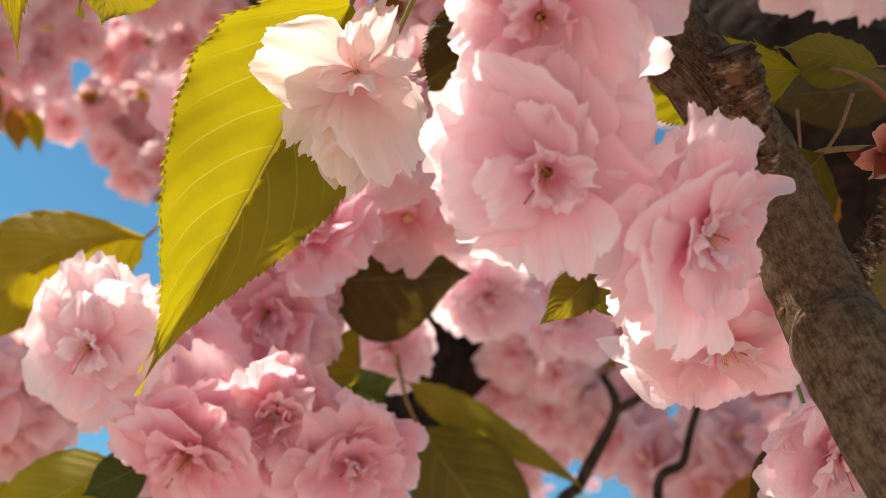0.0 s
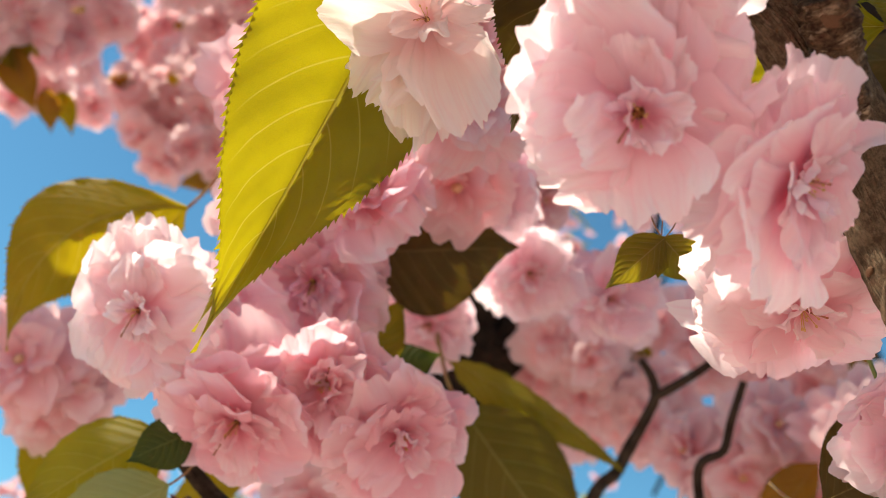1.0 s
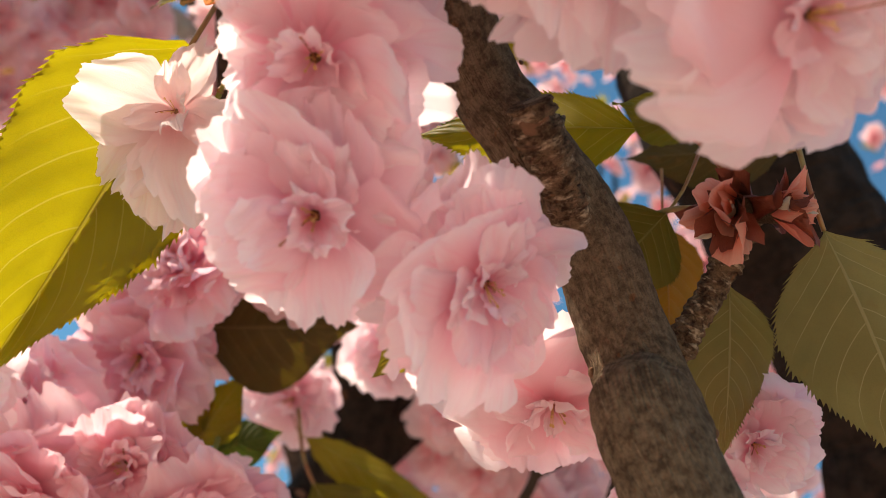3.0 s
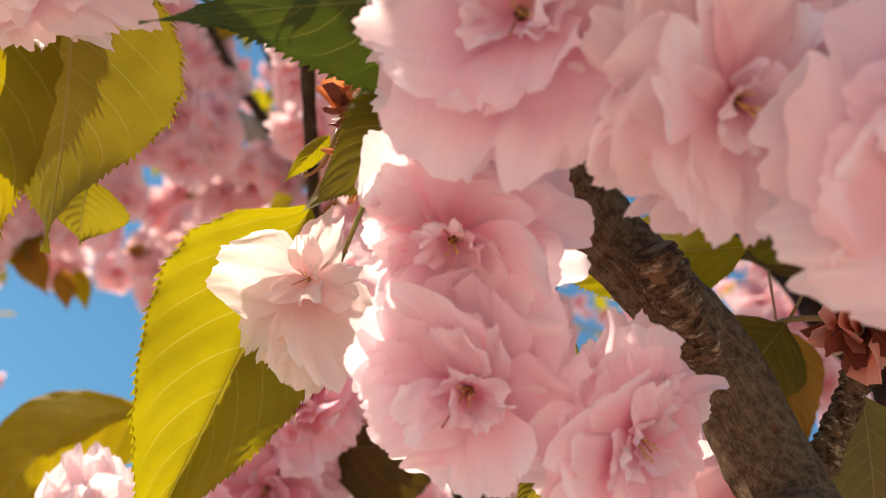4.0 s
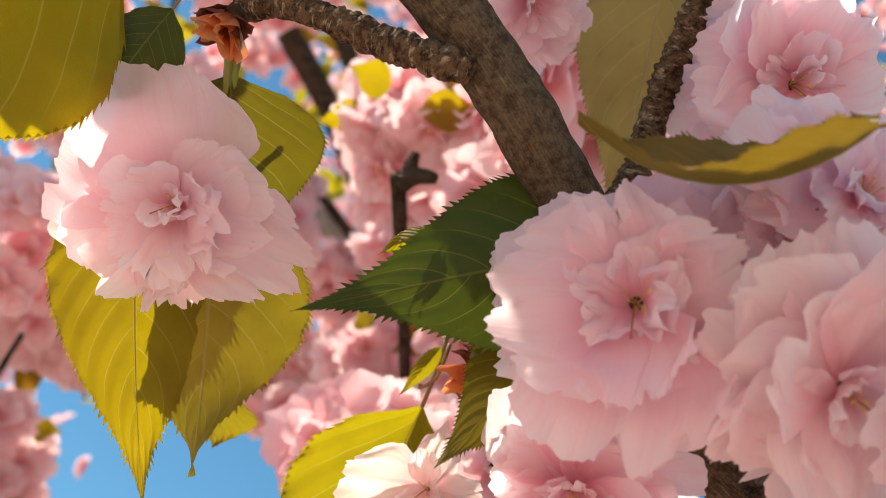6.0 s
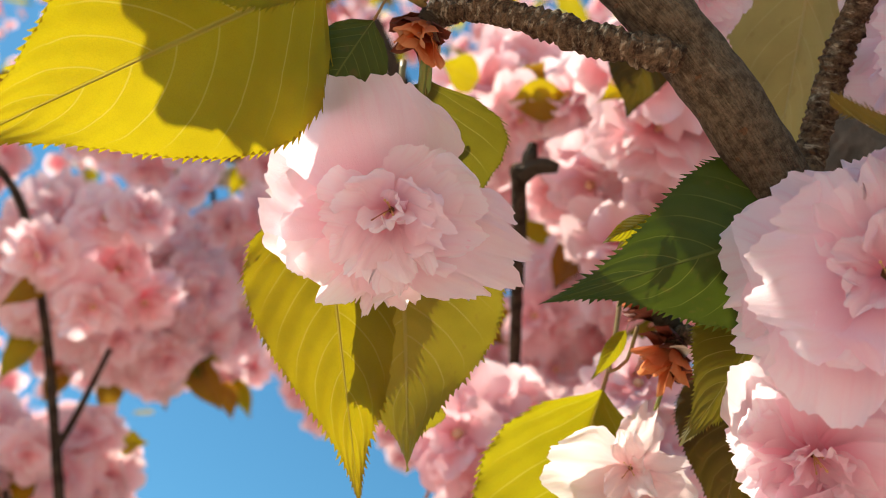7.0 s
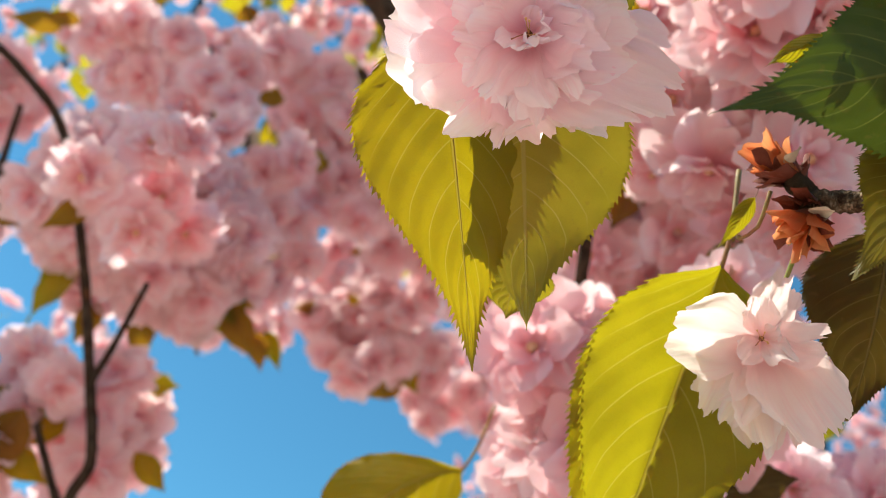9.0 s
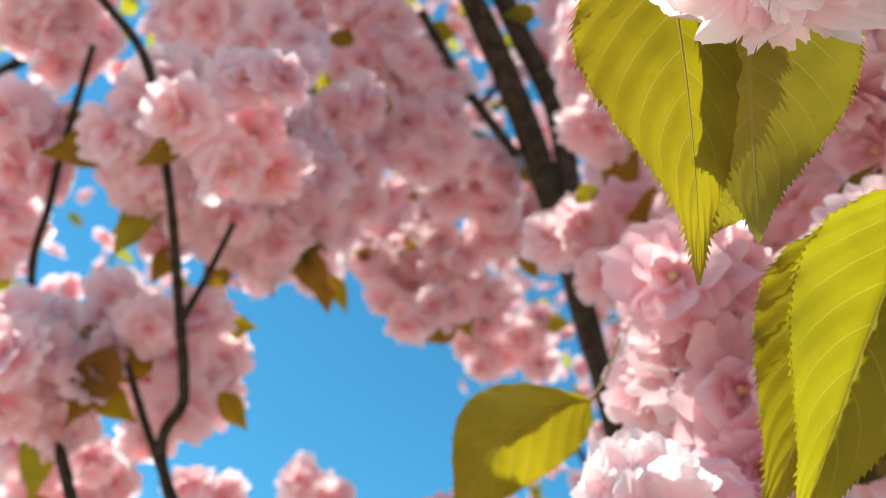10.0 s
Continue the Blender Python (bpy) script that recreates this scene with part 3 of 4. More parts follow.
# ---- clusters behind ----
LOW = [[petal_mesh("petal", PETAL["far"], 10 + s, 0.50, 0.08, 0.02 + 0.05 * (s % 3), 0.11, nu=11, nv=5, crumple=0.08, fringe=0.05, notch=0.12) for s in range(5)],
       [petal_mesh("petal", PETAL["far"], 40 + s, 0.44, 0.16, 0.05, 0.14, nu=9, nv=5, crumple=0.16, fringe=0.05) for s in range(4)]]


def corolla_mesh(seed):
    """All the petals of a small far blossom."""
    r = random.Random(seed)
    verts, faces, uvs = [Vector((0, 0, 0.05))], [], [(0.5, 0.0)]  # the foot that all petals share
    lean = r.uniform(4, 16)
    for k, (num, length, tilt, foot, kind) in enumerate([(7, 1.0, -12, 0.0, 0), (6, 0.92, 2, 0.06, 0), (5, 0.72, 20, 0.09, 1), (4, 0.44, 44, 0.10, 1)]):
        nu = (11, 9)[kind]
        for i in range(num):
            me = r.choice(LOW[kind])
            a = 360 * (i + r.uniform(-0.35, 0.35)) / num
            s = length * r.uniform(0.78, 1.15)
            m = pose(0, 0, foot, 0, 0, a) @ pose(0, 0.05, 0, tilt + r.uniform(-14, 14) + lean * math.cos(radians(a)), r.uniform(-16, 16), 0) @ Matrix.Scale(s, 4)
            i0 = len(verts) - nu
            verts += [m @ v.co for v in me.vertices[nu:]]
            uvs += [(q % nu / (nu - 1), q // nu / 4) for q in range(nu, nu * 5)]
            faces += [tuple(i0 + q for q in f.vertices) for f in me.polygons if min(f.vertices) >= nu]
            faces += [(0, i0 + nu + q + 1, i0 + nu + q) for q in range(nu - 1)]
    return mesh("corolla", verts, faces, PETAL["far"], uvs)


COROLLAS = [corolla_mesh(300 + k) for k in range(9)]


def small_blossom(pos, facing, size, spin, label, group):
    top = tagged(new("cherry_blossom"), label, "blossom", group)
    top.matrix_basis = upright(pos, facing, spin) @ Matrix.Scale(size, 4)
    count[0] += 1
    part("corolla", COROLLAS[count[0] % 9], top)
    part("stamen_tuft", EYE_MESH, top)


DEEP = []  # poses of the blossoms too far off to pick apart


cluster_count = [0]


def cluster(mid, rx, ry, num, leafy=True):
    """A hanging bunch: blossoms facing outward from its heart, with a few young leaves."""
    cluster_count[0] += 1
    r = random.Random(cluster_count[0])
    mid = Vector(mid)
    view = mid - Vector((-0.02, -0.02, 1.77))
    f = view.normalized()
    x = f.cross(Vector((0, 0, 1))).normalized()
    y = x.cross(f)
    num = int(num * 1.2)
    for i in range(num):
        a, q = 2.39996 * i + r.uniform(-0.4, 0.4), math.sqrt((i + 0.5) / num)
        side = x * math.cos(a) * q * rx + y * math.sin(a) * q * ry
        deep = f * (-0.5 * min(rx, ry) * math.sqrt(max(0, 1 - q * q)) + r.uniform(-0.005, 0.04))
        out = -f * 1.2 + side.normalized() * q * 0.9 + Vector((r.uniform(-0.5, 0.5), r.uniform(-0.4, 0.4), r.uniform(-0.6, 0.35)))
        size, spin = r.uniform(0.024, 0.032), r.uniform(0, 360)
        if view.length > 0.60:
            DEEP.append(upright(mid + side + deep, out, spin) @ Matrix.Scale(size, 4))
            continue
        small_blossom(mid + side + deep, out, size, spin, "soft pink double cherry blossom in a distant or an unseen overhead shading bunch", "blossoms of the bunches behind")
    a = r.uniform(-0.6, 0.6)
    foot, head = mid + f * 0.035 - y * ry * 0.3, mid + f * 0.06 + x * a * 0.06 + y * ry * 0.7
    limb("twig", [(*foot, 0.002), (*(foot.lerp(head, 0.5) + x * 0.01), 0.0026), (*head, 0.003)], "thin dark twig carrying a bunch of blossom", False)
    for i in range(max(1, int(num / 3.2)) if leafy else 0):
        a, big, q = r.uniform(0, 6.28), r.uniform(0.6, 1.15), r.uniform(0.6, 1.0)
        b = mid + x * math.cos(a) * rx * q + y * math.sin(a) * ry * q + f * r.uniform(-0.02, 0.025)
        t = b + (x * math.cos(a) * 0.045 + y * (math.sin(a) * 0.04 - 0.02)) * big + f * r.uniform(-0.02, 0.02)
        leaf(b, t, r.uniform(0.011, 0.016) * big, -f + Vector((r.uniform(-0.6, 0.6), 0, r.uniform(-0.6, 0.6))), r.uniform(5, 30), r.uniform(-0.4, 0.4), r.choice(("gold", "gold", "gold", "bronze", "bronze", "olive")), "young bronze-green leaf beside a distant bunch", 12, "young_leaf", 7, 14, "young leaves of the bunches behind", False)
# limbs, spurs and twigs
limb("main", [(-0.0223, 0.0196, 1.988, 0.0078), (-0.0072, 0.042, 1.978, 0.008), (0.0041, 0.0557, 1.968, 0.0082), (0.0149, 0.0708, 1.957, 0.0083), (0.0246, 0.086, 1.945, 0.0082), (0.0542, 0.1491, 1.913, 0.0088), (0.0679, 0.1627, 1.901, 0.0092), (0.0846, 0.1815, 1.89, 0.0100), (0.0965, 0.1929, 1.867, 0.0106), (0.1047, 0.1933, 1.845, 0.0110), (0.1167, 0.1937, 1.813, 0.0114), (0.3, 0.3, 1.5, 0.014), (0.55, 0.5, 1.38, 0.022), (0.8, 0.74, 1.3, 0.035)], "thick grey-brown cherry branch with rough bark")
limb("spur", [(0.1086, 0.2088, 1.871, 0.004), (0.1144, 0.2014, 1.882, 0.0037), (0.1201, 0.1932, 1.893, 0.0036), (0.1245, 0.1841, 1.903, 0.0038)], "ringed brown fruiting spur on the branch")
limb("spur", [(0.0087, 0.0635, 1.954, 0.004), (0.0023, 0.059, 1.953, 0.004), (-0.01, 0.0564, 1.958, 0.004), (-0.0244, 0.0525, 1.965, 0.0036), (-0.0386, 0.05, 1.972, 0.0034), (-0.0528, 0.0503, 1.974, 0.0036)], "ringed brown fruiting spur with shed bud scales")
limb("spur", [(0.0672, 0.069, 2.006, 0.0042), (0.0607, 0.0831, 1.998, 0.004), (0.0523, 0.097, 1.988, 0.004), (0.0416, 0.1158, 1.968, 0.0045), (0.034, 0.1104, 1.948, 0.0045)], "dark ringed spur beside a pale leaf")
stub = limb("spur", [(0.0821, 0.1785, 1.8872, 0.0044), (0.0775, 0.1647, 1.8887, 0.0050), (0.0723, 0.1528, 1.8914, 0.0054), (0.0692, 0.1467, 1.8948, 0.0050)], "short ringed spur stub with a round scar")
face = Vector((0.095, -0.80, -0.59))
part("round_scar", DOT, stub, upright(Vector((0.0710, 0.1471, 1.8899)) - stub.location, face) @ Matrix.Diagonal((0.0036, 0.0036, 0.0016, 1)), "sunken round leaf scar")
limb("spur", [(0.0640, 0.1600, 1.908, 0.0034), (0.0360, 0.1500, 1.922, 0.003), (0.0200, 0.1420, 1.926, 0.003), (0.0080, 0.1440, 1.930, 0.003), (-0.0005, 0.1450, 1.933, 0.0028)], "pale woody spur tip holding bud scales")
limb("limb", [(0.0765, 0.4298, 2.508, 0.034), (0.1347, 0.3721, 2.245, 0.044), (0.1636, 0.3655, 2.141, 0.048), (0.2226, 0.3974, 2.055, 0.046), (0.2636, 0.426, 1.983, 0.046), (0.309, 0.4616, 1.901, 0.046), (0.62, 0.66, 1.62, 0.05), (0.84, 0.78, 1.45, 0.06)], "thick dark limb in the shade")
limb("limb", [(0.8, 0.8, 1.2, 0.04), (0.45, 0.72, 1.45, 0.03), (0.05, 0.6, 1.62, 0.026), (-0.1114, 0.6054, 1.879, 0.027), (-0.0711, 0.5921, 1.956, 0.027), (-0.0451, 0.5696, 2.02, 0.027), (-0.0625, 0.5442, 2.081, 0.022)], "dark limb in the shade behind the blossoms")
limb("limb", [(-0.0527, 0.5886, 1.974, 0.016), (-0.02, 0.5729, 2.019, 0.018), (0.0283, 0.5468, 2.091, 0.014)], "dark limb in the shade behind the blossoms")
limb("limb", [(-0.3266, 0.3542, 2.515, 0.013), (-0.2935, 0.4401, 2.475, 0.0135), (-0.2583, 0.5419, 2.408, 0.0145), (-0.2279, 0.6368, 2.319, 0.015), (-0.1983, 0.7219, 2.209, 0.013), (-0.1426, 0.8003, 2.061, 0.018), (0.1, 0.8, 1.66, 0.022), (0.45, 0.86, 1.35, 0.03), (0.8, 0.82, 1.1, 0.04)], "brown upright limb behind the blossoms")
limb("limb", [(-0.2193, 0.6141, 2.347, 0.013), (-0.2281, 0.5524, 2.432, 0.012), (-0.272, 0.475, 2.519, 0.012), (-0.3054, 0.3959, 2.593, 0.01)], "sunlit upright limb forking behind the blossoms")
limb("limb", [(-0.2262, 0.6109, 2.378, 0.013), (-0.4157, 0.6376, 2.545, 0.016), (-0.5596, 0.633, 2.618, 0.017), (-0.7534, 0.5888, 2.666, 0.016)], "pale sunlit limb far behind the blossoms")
limb("twig", [(0.02, 0.62, 1.6, 0.007), (-0.2, 0.52, 1.66, 0.006), (-0.4427, 0.4329, 1.934, 0.0042), (-0.4426, 0.3993, 2.002, 0.004), (-0.4447, 0.3672, 2.047, 0.0038), (-0.444, 0.3059, 2.115, 0.0034), (-0.4432, 0.2414, 2.167, 0.0032), (-0.4553, 0.1992, 2.182, 0.003), (-0.4663, 0.1712, 2.1852, 0.003), (-0.4828, 0.1306, 2.1855, 0.0028)], "thin dark twig among the blossoms")
limb("twig", [(-0.4442, 0.3699, 2.044, 0.003), (-0.4304, 0.3606, 2.071, 0.0026), (-0.4097, 0.3432, 2.11, 0.002)], "thin dark twig among the blossoms")
limb("twig", [(-0.28, 0.5, 1.64, 0.006), (-0.42, 0.44, 1.8, 0.005), (-0.606, 0.3919, 2.073, 0.0035), (-0.5908, 0.3384, 2.153, 0.0032), (-0.5687, 0.3, 2.208, 0.003), (-0.5471, 0.2677, 2.251, 0.0025)], "thin dark twig among the blossoms")
limb("twig", [(-0.4582, 0.4411, 1.949, 0.003), (-0.4734, 0.4127, 1.983, 0.003), (-0.4853, 0.3805, 2.019, 0.0026)], "thin dark twig among the blossoms")
limb("twig", [(-0.3437, 0.4141, 2.452, 0.005), (-0.3124, 0.4835, 2.413, 0.0055), (-0.2682, 0.5571, 2.377, 0.006)], "thin dark twig among the blossoms")
limb("twig", [(0.06, 0.61, 1.63, 0.005), (0.044, 0.5164, 1.869, 0.004), (0.0614, 0.4998, 1.919, 0.0036), (0.0782, 0.4828, 1.956, 0.003), (0.0688, 0.4743, 1.975, 0.0022)], "thin dark twig among the blossoms")
limb("twig", [(0.0782, 0.4828, 1.956, 0.003), (0.0964, 0.4753, 1.967, 0.0026), (0.1187, 0.4727, 1.986, 0.002)], "thin dark twig among the blossoms")
limb("twig", [(0.28, 0.66, 1.55, 0.005), (0.1146, 0.508, 1.875, 0.003), (0.1183, 0.4869, 1.934, 0.0026), (0.1256, 0.4707, 1.966, 0.0022)], "thin dark twig among the blossoms")
limb("twig", [(-0.0976, 0.3315, 2.0377, 0.0032), (-0.0797, 0.2576, 2.0437, 0.0032), (-0.0670, 0.2078, 2.0434, 0.0033), (-0.0601, 0.1736, 2.0507, 0.0036)], "thin dark twig with a hooked end")
limb("twig", [(-0.0599, 0.1778, 2.0469, 0.0034), (-0.0542, 0.1758, 2.0511, 0.0040), (-0.0478, 0.1751, 2.0499, 0.0036), (-0.0431, 0.1764, 2.0489, 0.0022)], "stubby dark side spur of a thin twig")
limb("twig", [(-0.0563, 0.1766, 2.0495, 0.0034), (-0.0551, 0.1735, 2.0556, 0.0032), (-0.0534, 0.1712, 2.0610, 0.0022)], "short broken stub of a thin twig")
limb("twig", [(-0.1171, 0.3171, 1.837, 0.003), (-0.0975, 0.331, 1.822, 0.0035), (-0.0734, 0.3481, 1.812, 0.004)], "thin dark twig among the blossoms")
# the blossoms in front
loose_blossom((-0.0172, 0.1622, 1.8992), (0.05, -0.85, -0.53), 0.0230, "open", [
    (78, 1.06, 0.85, 14, 0), (112, 0.92, 0.75, -4, 0), (150, 1.10, 0.62, 4, 0), (176, 1.32, 0.55, -8, 0), (192, 1.2, 0.6, -12, 0), (206, 1.28, 0.60, 6, 0), (236, 0.86, 0.70, -10, 0), (266, 0.70, 0.8, 20, 1),
    (334, 0.78, 0.70, 10, 1), (4, 0.52, 0.8, 30, 1), (132, 0.60, 0.6, 52, 1), (214, 0.62, 0.6, 58, 1), (300, 0.32, 0.9, 46, 2)],
    "almost white half-open cherry blossom with sunlit curled petals", (-0.012, 0.167, 1.914))
blossom((0.028, 0.129, 1.884), (0.197, -0.485, -0.852), 0.0235, 20, "full", "pale pink double cherry blossom with toothed petals", "blossoms of the front cluster")
blossom((0.032, 0.147, 1.859), (-0.002, -0.615, -0.788), 0.0245, 60, "full", "pale pink double cherry blossom with toothed petals", "blossoms of the front cluster")
blossom((0.064, 0.161, 1.857), (0.635, -0.401, -0.660), 0.0235, 95, "full", "pale pink double cherry blossom with toothed petals", "blossoms of the front cluster")
blossom((0.081, 0.219, 1.864), (0.201, -0.325, -0.924), 0.0265, 130, "cream", "pale pink double cherry blossom with toothed petals", "blossoms of the front cluster")
blossom((-0.1177, 0.2614, 1.8646), (-0.060, -0.764, -0.643), 0.0285, 10, "cream", "pink double cherry blossom in a hanging cluster", "blossoms of the lower cluster")
blossom((-0.074, 0.295, 1.902), (0.043, -0.702, -0.711), 0.028, 45, "rose", "pink double cherry blossom in a hanging cluster", "blossoms of the lower cluster")
blossom((-0.053, 0.261, 1.921), (-0.130, -0.941, -0.312), 0.025, 80, "deep", "deep pink double cherry blossom with a cupped rosy heart", "blossoms of the lower cluster")
blossom((-0.056, 0.283, 1.855), (0.121, -0.877, -0.465), 0.028, 120, "deep", "deep pink double cherry blossom with a cupped rosy heart", "blossoms of the lower cluster")
blossom((-0.031, 0.299, 1.847), (0.412, -0.586, -0.698), 0.03, 150, "rose", "pink double cherry blossom in a hanging cluster", "blossoms of the lower cluster")
blossom((-0.084, 0.289, 1.841), (-0.045, -0.631, -0.775), 0.03, 190, "rose", "pink double cherry blossom in a hanging cluster", "blossoms of the lower cluster")
blossom((-0.102, 0.290, 1.875), (-0.052, -0.699, -0.713), 0.029, 230, "full", "pink double cherry blossom in a hanging cluster", "blossoms of the lower cluster")
blossom((0.045, 0.090, 1.903), (-0.011, -0.763, -0.646), 0.0285, 15, "full", "large pale pink double blossom beside the branch", "blossoms of the upper cluster")
blossom((0.081, 0.101, 1.891), (0.341, -0.449, -0.826), 0.0285, 75, "cream", "large pale pink double blossom beside the branch", "blossoms of the upper cluster")
blossom((0.067, 0.103, 1.908), (0.139, -0.864, -0.483), 0.022, 110, "deep", "deep pink double cherry blossom with a cupped rosy heart", "blossoms of the upper cluster")
blossom((0.113, 0.109, 1.878), (0.393, -0.563, -0.727), 0.026, 40, "cream", "large pale pink double blossom beside the branch", "blossoms of the upper cluster")
blossom((0.089, 0.089, 1.927), (0.403, -0.872, -0.279), 0.026, 160, "full", "large pale pink double blossom beside the branch", "blossoms of the upper cluster")
blossom((0.078, 0.092, 1.926), (0.557, -0.735, -0.387), 0.026, 200, "full", "large pale pink double blossom beside the branch", "blossoms of the upper cluster")
blossom((0.083, 0.098, 1.983), (0.365, -0.581, -0.728), 0.027, 35, "full", "pale pink double blossom high on a spur", "blossoms of the high spur")
blossom((0.016, 0.077, 2.007), (0.414, -0.399, -0.818), 0.022, 65, "full", "pale pink double blossom high on a spur", "blossoms of the high spur")
blossom((0.081, 0.099, 2.026), (0.207, -0.825, -0.525), 0.026, 95, "full", "pale pink double blossom high on a spur", "blossoms of the high spur")
loose_blossom((-0.0660, 0.0775, 1.930), (0.16, -0.66, -0.73), 0.0315, "cream", [
    (10, 1.10, 1.15, -2, 0), (46, 1.04, 1.05, -8, 0), (80, 1.10, 1.1, -4, 0), (112, 1.0, 0.95, -10, 0), (140, 0.92, 0.85, -2, 0), (166, 0.84, 0.6, 4, 1), (186, 0.76, 0.55, -6, 1), (206, 0.78, 0.8, 4, 0), (243, 1.16, 0.66, 2, 0),
    (226, 0.94, 0.65, -8, 0), (268, 0.78, 0.9, 6, 0), (316, 0.58, 1.0, 8, 0), (52, 0.46, 1.3, 34, 1), (98, 0.56, 1.2, 22, 1), (150, 0.62, 0.8, 24, 1), (184, 0.66, 0.75, 12, 1), (214, 0.64, 0.75, 26, 1), (246, 0.62, 0.9, 32, 1), (282, 0.50, 1.1, 40, 1),
    (200, 0.36, 1.1, 60, 2), (150, 0.34, 1.1, 50, 2), (240, 0.34, 1.1, 66, 2), (330, 0.26, 1.2, 50, 2)],
    "pale pink double blossom hanging below a spur", (-0.0545, 0.056, 1.962))
blossom((0.117, 0.249, 1.847), (0.324, -0.536, -0.779), 0.022, 85, "full", "pale pink double blossom beside the grey branch", "blossoms by the main branch")
blossom((0.135, 0.237, 1.868), (0.259, -0.625, -0.736), 0.017, 125, "full", "pale pink double blossom beside the grey branch", "blossoms by the main branch")
blossom((-0.017, 0.335, 1.988), (0.236, -0.689, -0.685), 0.026, 10, "full", "soft pink double blossom in the shade behind", "blossoms behind the front cluster")
blossom((0.003, 0.376, 1.966), (0.238, -0.620, -0.748), 0.026, 100, "full", "soft pink double blossom in the shade behind", "blossoms behind the front cluster")
blossom((-0.044, 0.394, 1.942), (-0.045, -0.631, -0.775), 0.026, 150, "full", "soft pink double blossom in the shade behind", "blossoms behind the front cluster")
blossom((0.044, 0.407, 1.974), (0.326, -0.737, -0.592), 0.026, 210, "full", "soft pink double blossom in the shade behind", "blossoms behind the front cluster")
# the leaves in front
leaf((-0.034, 0.186, 1.935), (-0.081, 0.228, 1.842), 0.0215, (-0.10, -0.84, -0.53), 8, -0.1, "lime", "yellow-green cherry leaf close behind the folded one", early=1.0, bristle=1.2, petiole=False)
leaf((-0.025, 0.165, 1.928), (-0.074, 0.218, 1.831), 0.0225, (0.073, -0.805, -0.571), 29, -0.12, "lime", "large folded yellow-green cherry leaf lit from behind", early=1.0, bristle=0.9)
leaf((0.0453, 0.1059, 1.9368), (-0.027, 0.081, 1.8965), 0.0185, (0.10, -0.75, -0.60), -12, 0.10, "green", "broad dark green cherry leaf beside a blossom", early=1.0)
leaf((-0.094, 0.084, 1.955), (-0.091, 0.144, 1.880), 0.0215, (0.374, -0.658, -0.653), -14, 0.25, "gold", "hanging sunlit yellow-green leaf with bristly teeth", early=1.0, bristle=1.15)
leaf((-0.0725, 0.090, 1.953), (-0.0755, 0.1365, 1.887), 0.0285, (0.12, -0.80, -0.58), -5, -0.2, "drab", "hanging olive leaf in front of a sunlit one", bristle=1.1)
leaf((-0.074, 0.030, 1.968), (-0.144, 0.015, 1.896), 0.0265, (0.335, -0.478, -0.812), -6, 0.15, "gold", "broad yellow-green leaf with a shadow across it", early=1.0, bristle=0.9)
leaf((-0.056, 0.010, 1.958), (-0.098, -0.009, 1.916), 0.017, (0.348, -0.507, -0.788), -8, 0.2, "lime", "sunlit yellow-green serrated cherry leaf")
leaf((-0.0557, 0.061, 1.961), (-0.071, 0.114, 1.934), 0.021, (0.41, -0.31, -0.84), -18, 0.2, "moss", "olive leaf hanging from the spur behind a blossom", early=1.0)
leaf((-0.064, 0.042, 1.963), (-0.085, 0.057, 1.944), 0.0105, (0.280, -0.690, -0.667), -14, 0.3, "green", "small dark green leaf with a bent tip")
leaf((0.088, 0.058, 1.914), (0.0365, 0.055, 1.9215), 0.0145, (0.096, -0.815, 0.571), 24, -0.85, "umber", "curled olive-brown leaf above a blossom")
leaf((0.057, 0.078, 2.042), (0.032, 0.149, 1.987), 0.021, (0.466, -0.613, -0.638), -15, 0.1, "sage_lit", "pale sage-green underside of a cherry leaf, brightened as if sunlit")
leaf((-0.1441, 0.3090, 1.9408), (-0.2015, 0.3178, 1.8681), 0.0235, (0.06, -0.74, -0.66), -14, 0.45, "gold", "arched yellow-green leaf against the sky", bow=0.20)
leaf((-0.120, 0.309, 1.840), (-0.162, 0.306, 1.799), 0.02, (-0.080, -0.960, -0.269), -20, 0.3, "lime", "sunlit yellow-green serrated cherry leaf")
leaf((-0.110, 0.308, 1.821), (-0.144, 0.295, 1.789), 0.014, (0.276, -0.952, -0.135), -10, 0.2, "pale", "pale green cherry leaf with raised ribs")
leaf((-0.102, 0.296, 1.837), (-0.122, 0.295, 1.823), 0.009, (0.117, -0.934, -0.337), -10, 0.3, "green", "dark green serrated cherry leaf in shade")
leaf((-0.058, 0.301, 1.921), (0.002, 0.311, 1.936), 0.027, (0.234, -0.815, -0.531), -12, 0.2, "dim", "brown-green leaf behind the blossoms with its colour darkened for shade")
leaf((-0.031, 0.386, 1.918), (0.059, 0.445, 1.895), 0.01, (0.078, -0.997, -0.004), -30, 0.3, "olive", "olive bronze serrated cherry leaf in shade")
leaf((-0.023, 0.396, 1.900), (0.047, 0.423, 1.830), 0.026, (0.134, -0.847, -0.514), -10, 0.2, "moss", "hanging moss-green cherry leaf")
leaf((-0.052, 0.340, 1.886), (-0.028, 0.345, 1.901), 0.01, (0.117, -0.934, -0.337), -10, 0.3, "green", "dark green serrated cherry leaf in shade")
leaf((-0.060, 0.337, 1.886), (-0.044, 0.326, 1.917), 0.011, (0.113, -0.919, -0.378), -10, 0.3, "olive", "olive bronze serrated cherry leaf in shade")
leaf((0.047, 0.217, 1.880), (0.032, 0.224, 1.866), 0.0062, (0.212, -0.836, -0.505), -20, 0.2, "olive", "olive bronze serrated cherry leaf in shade")
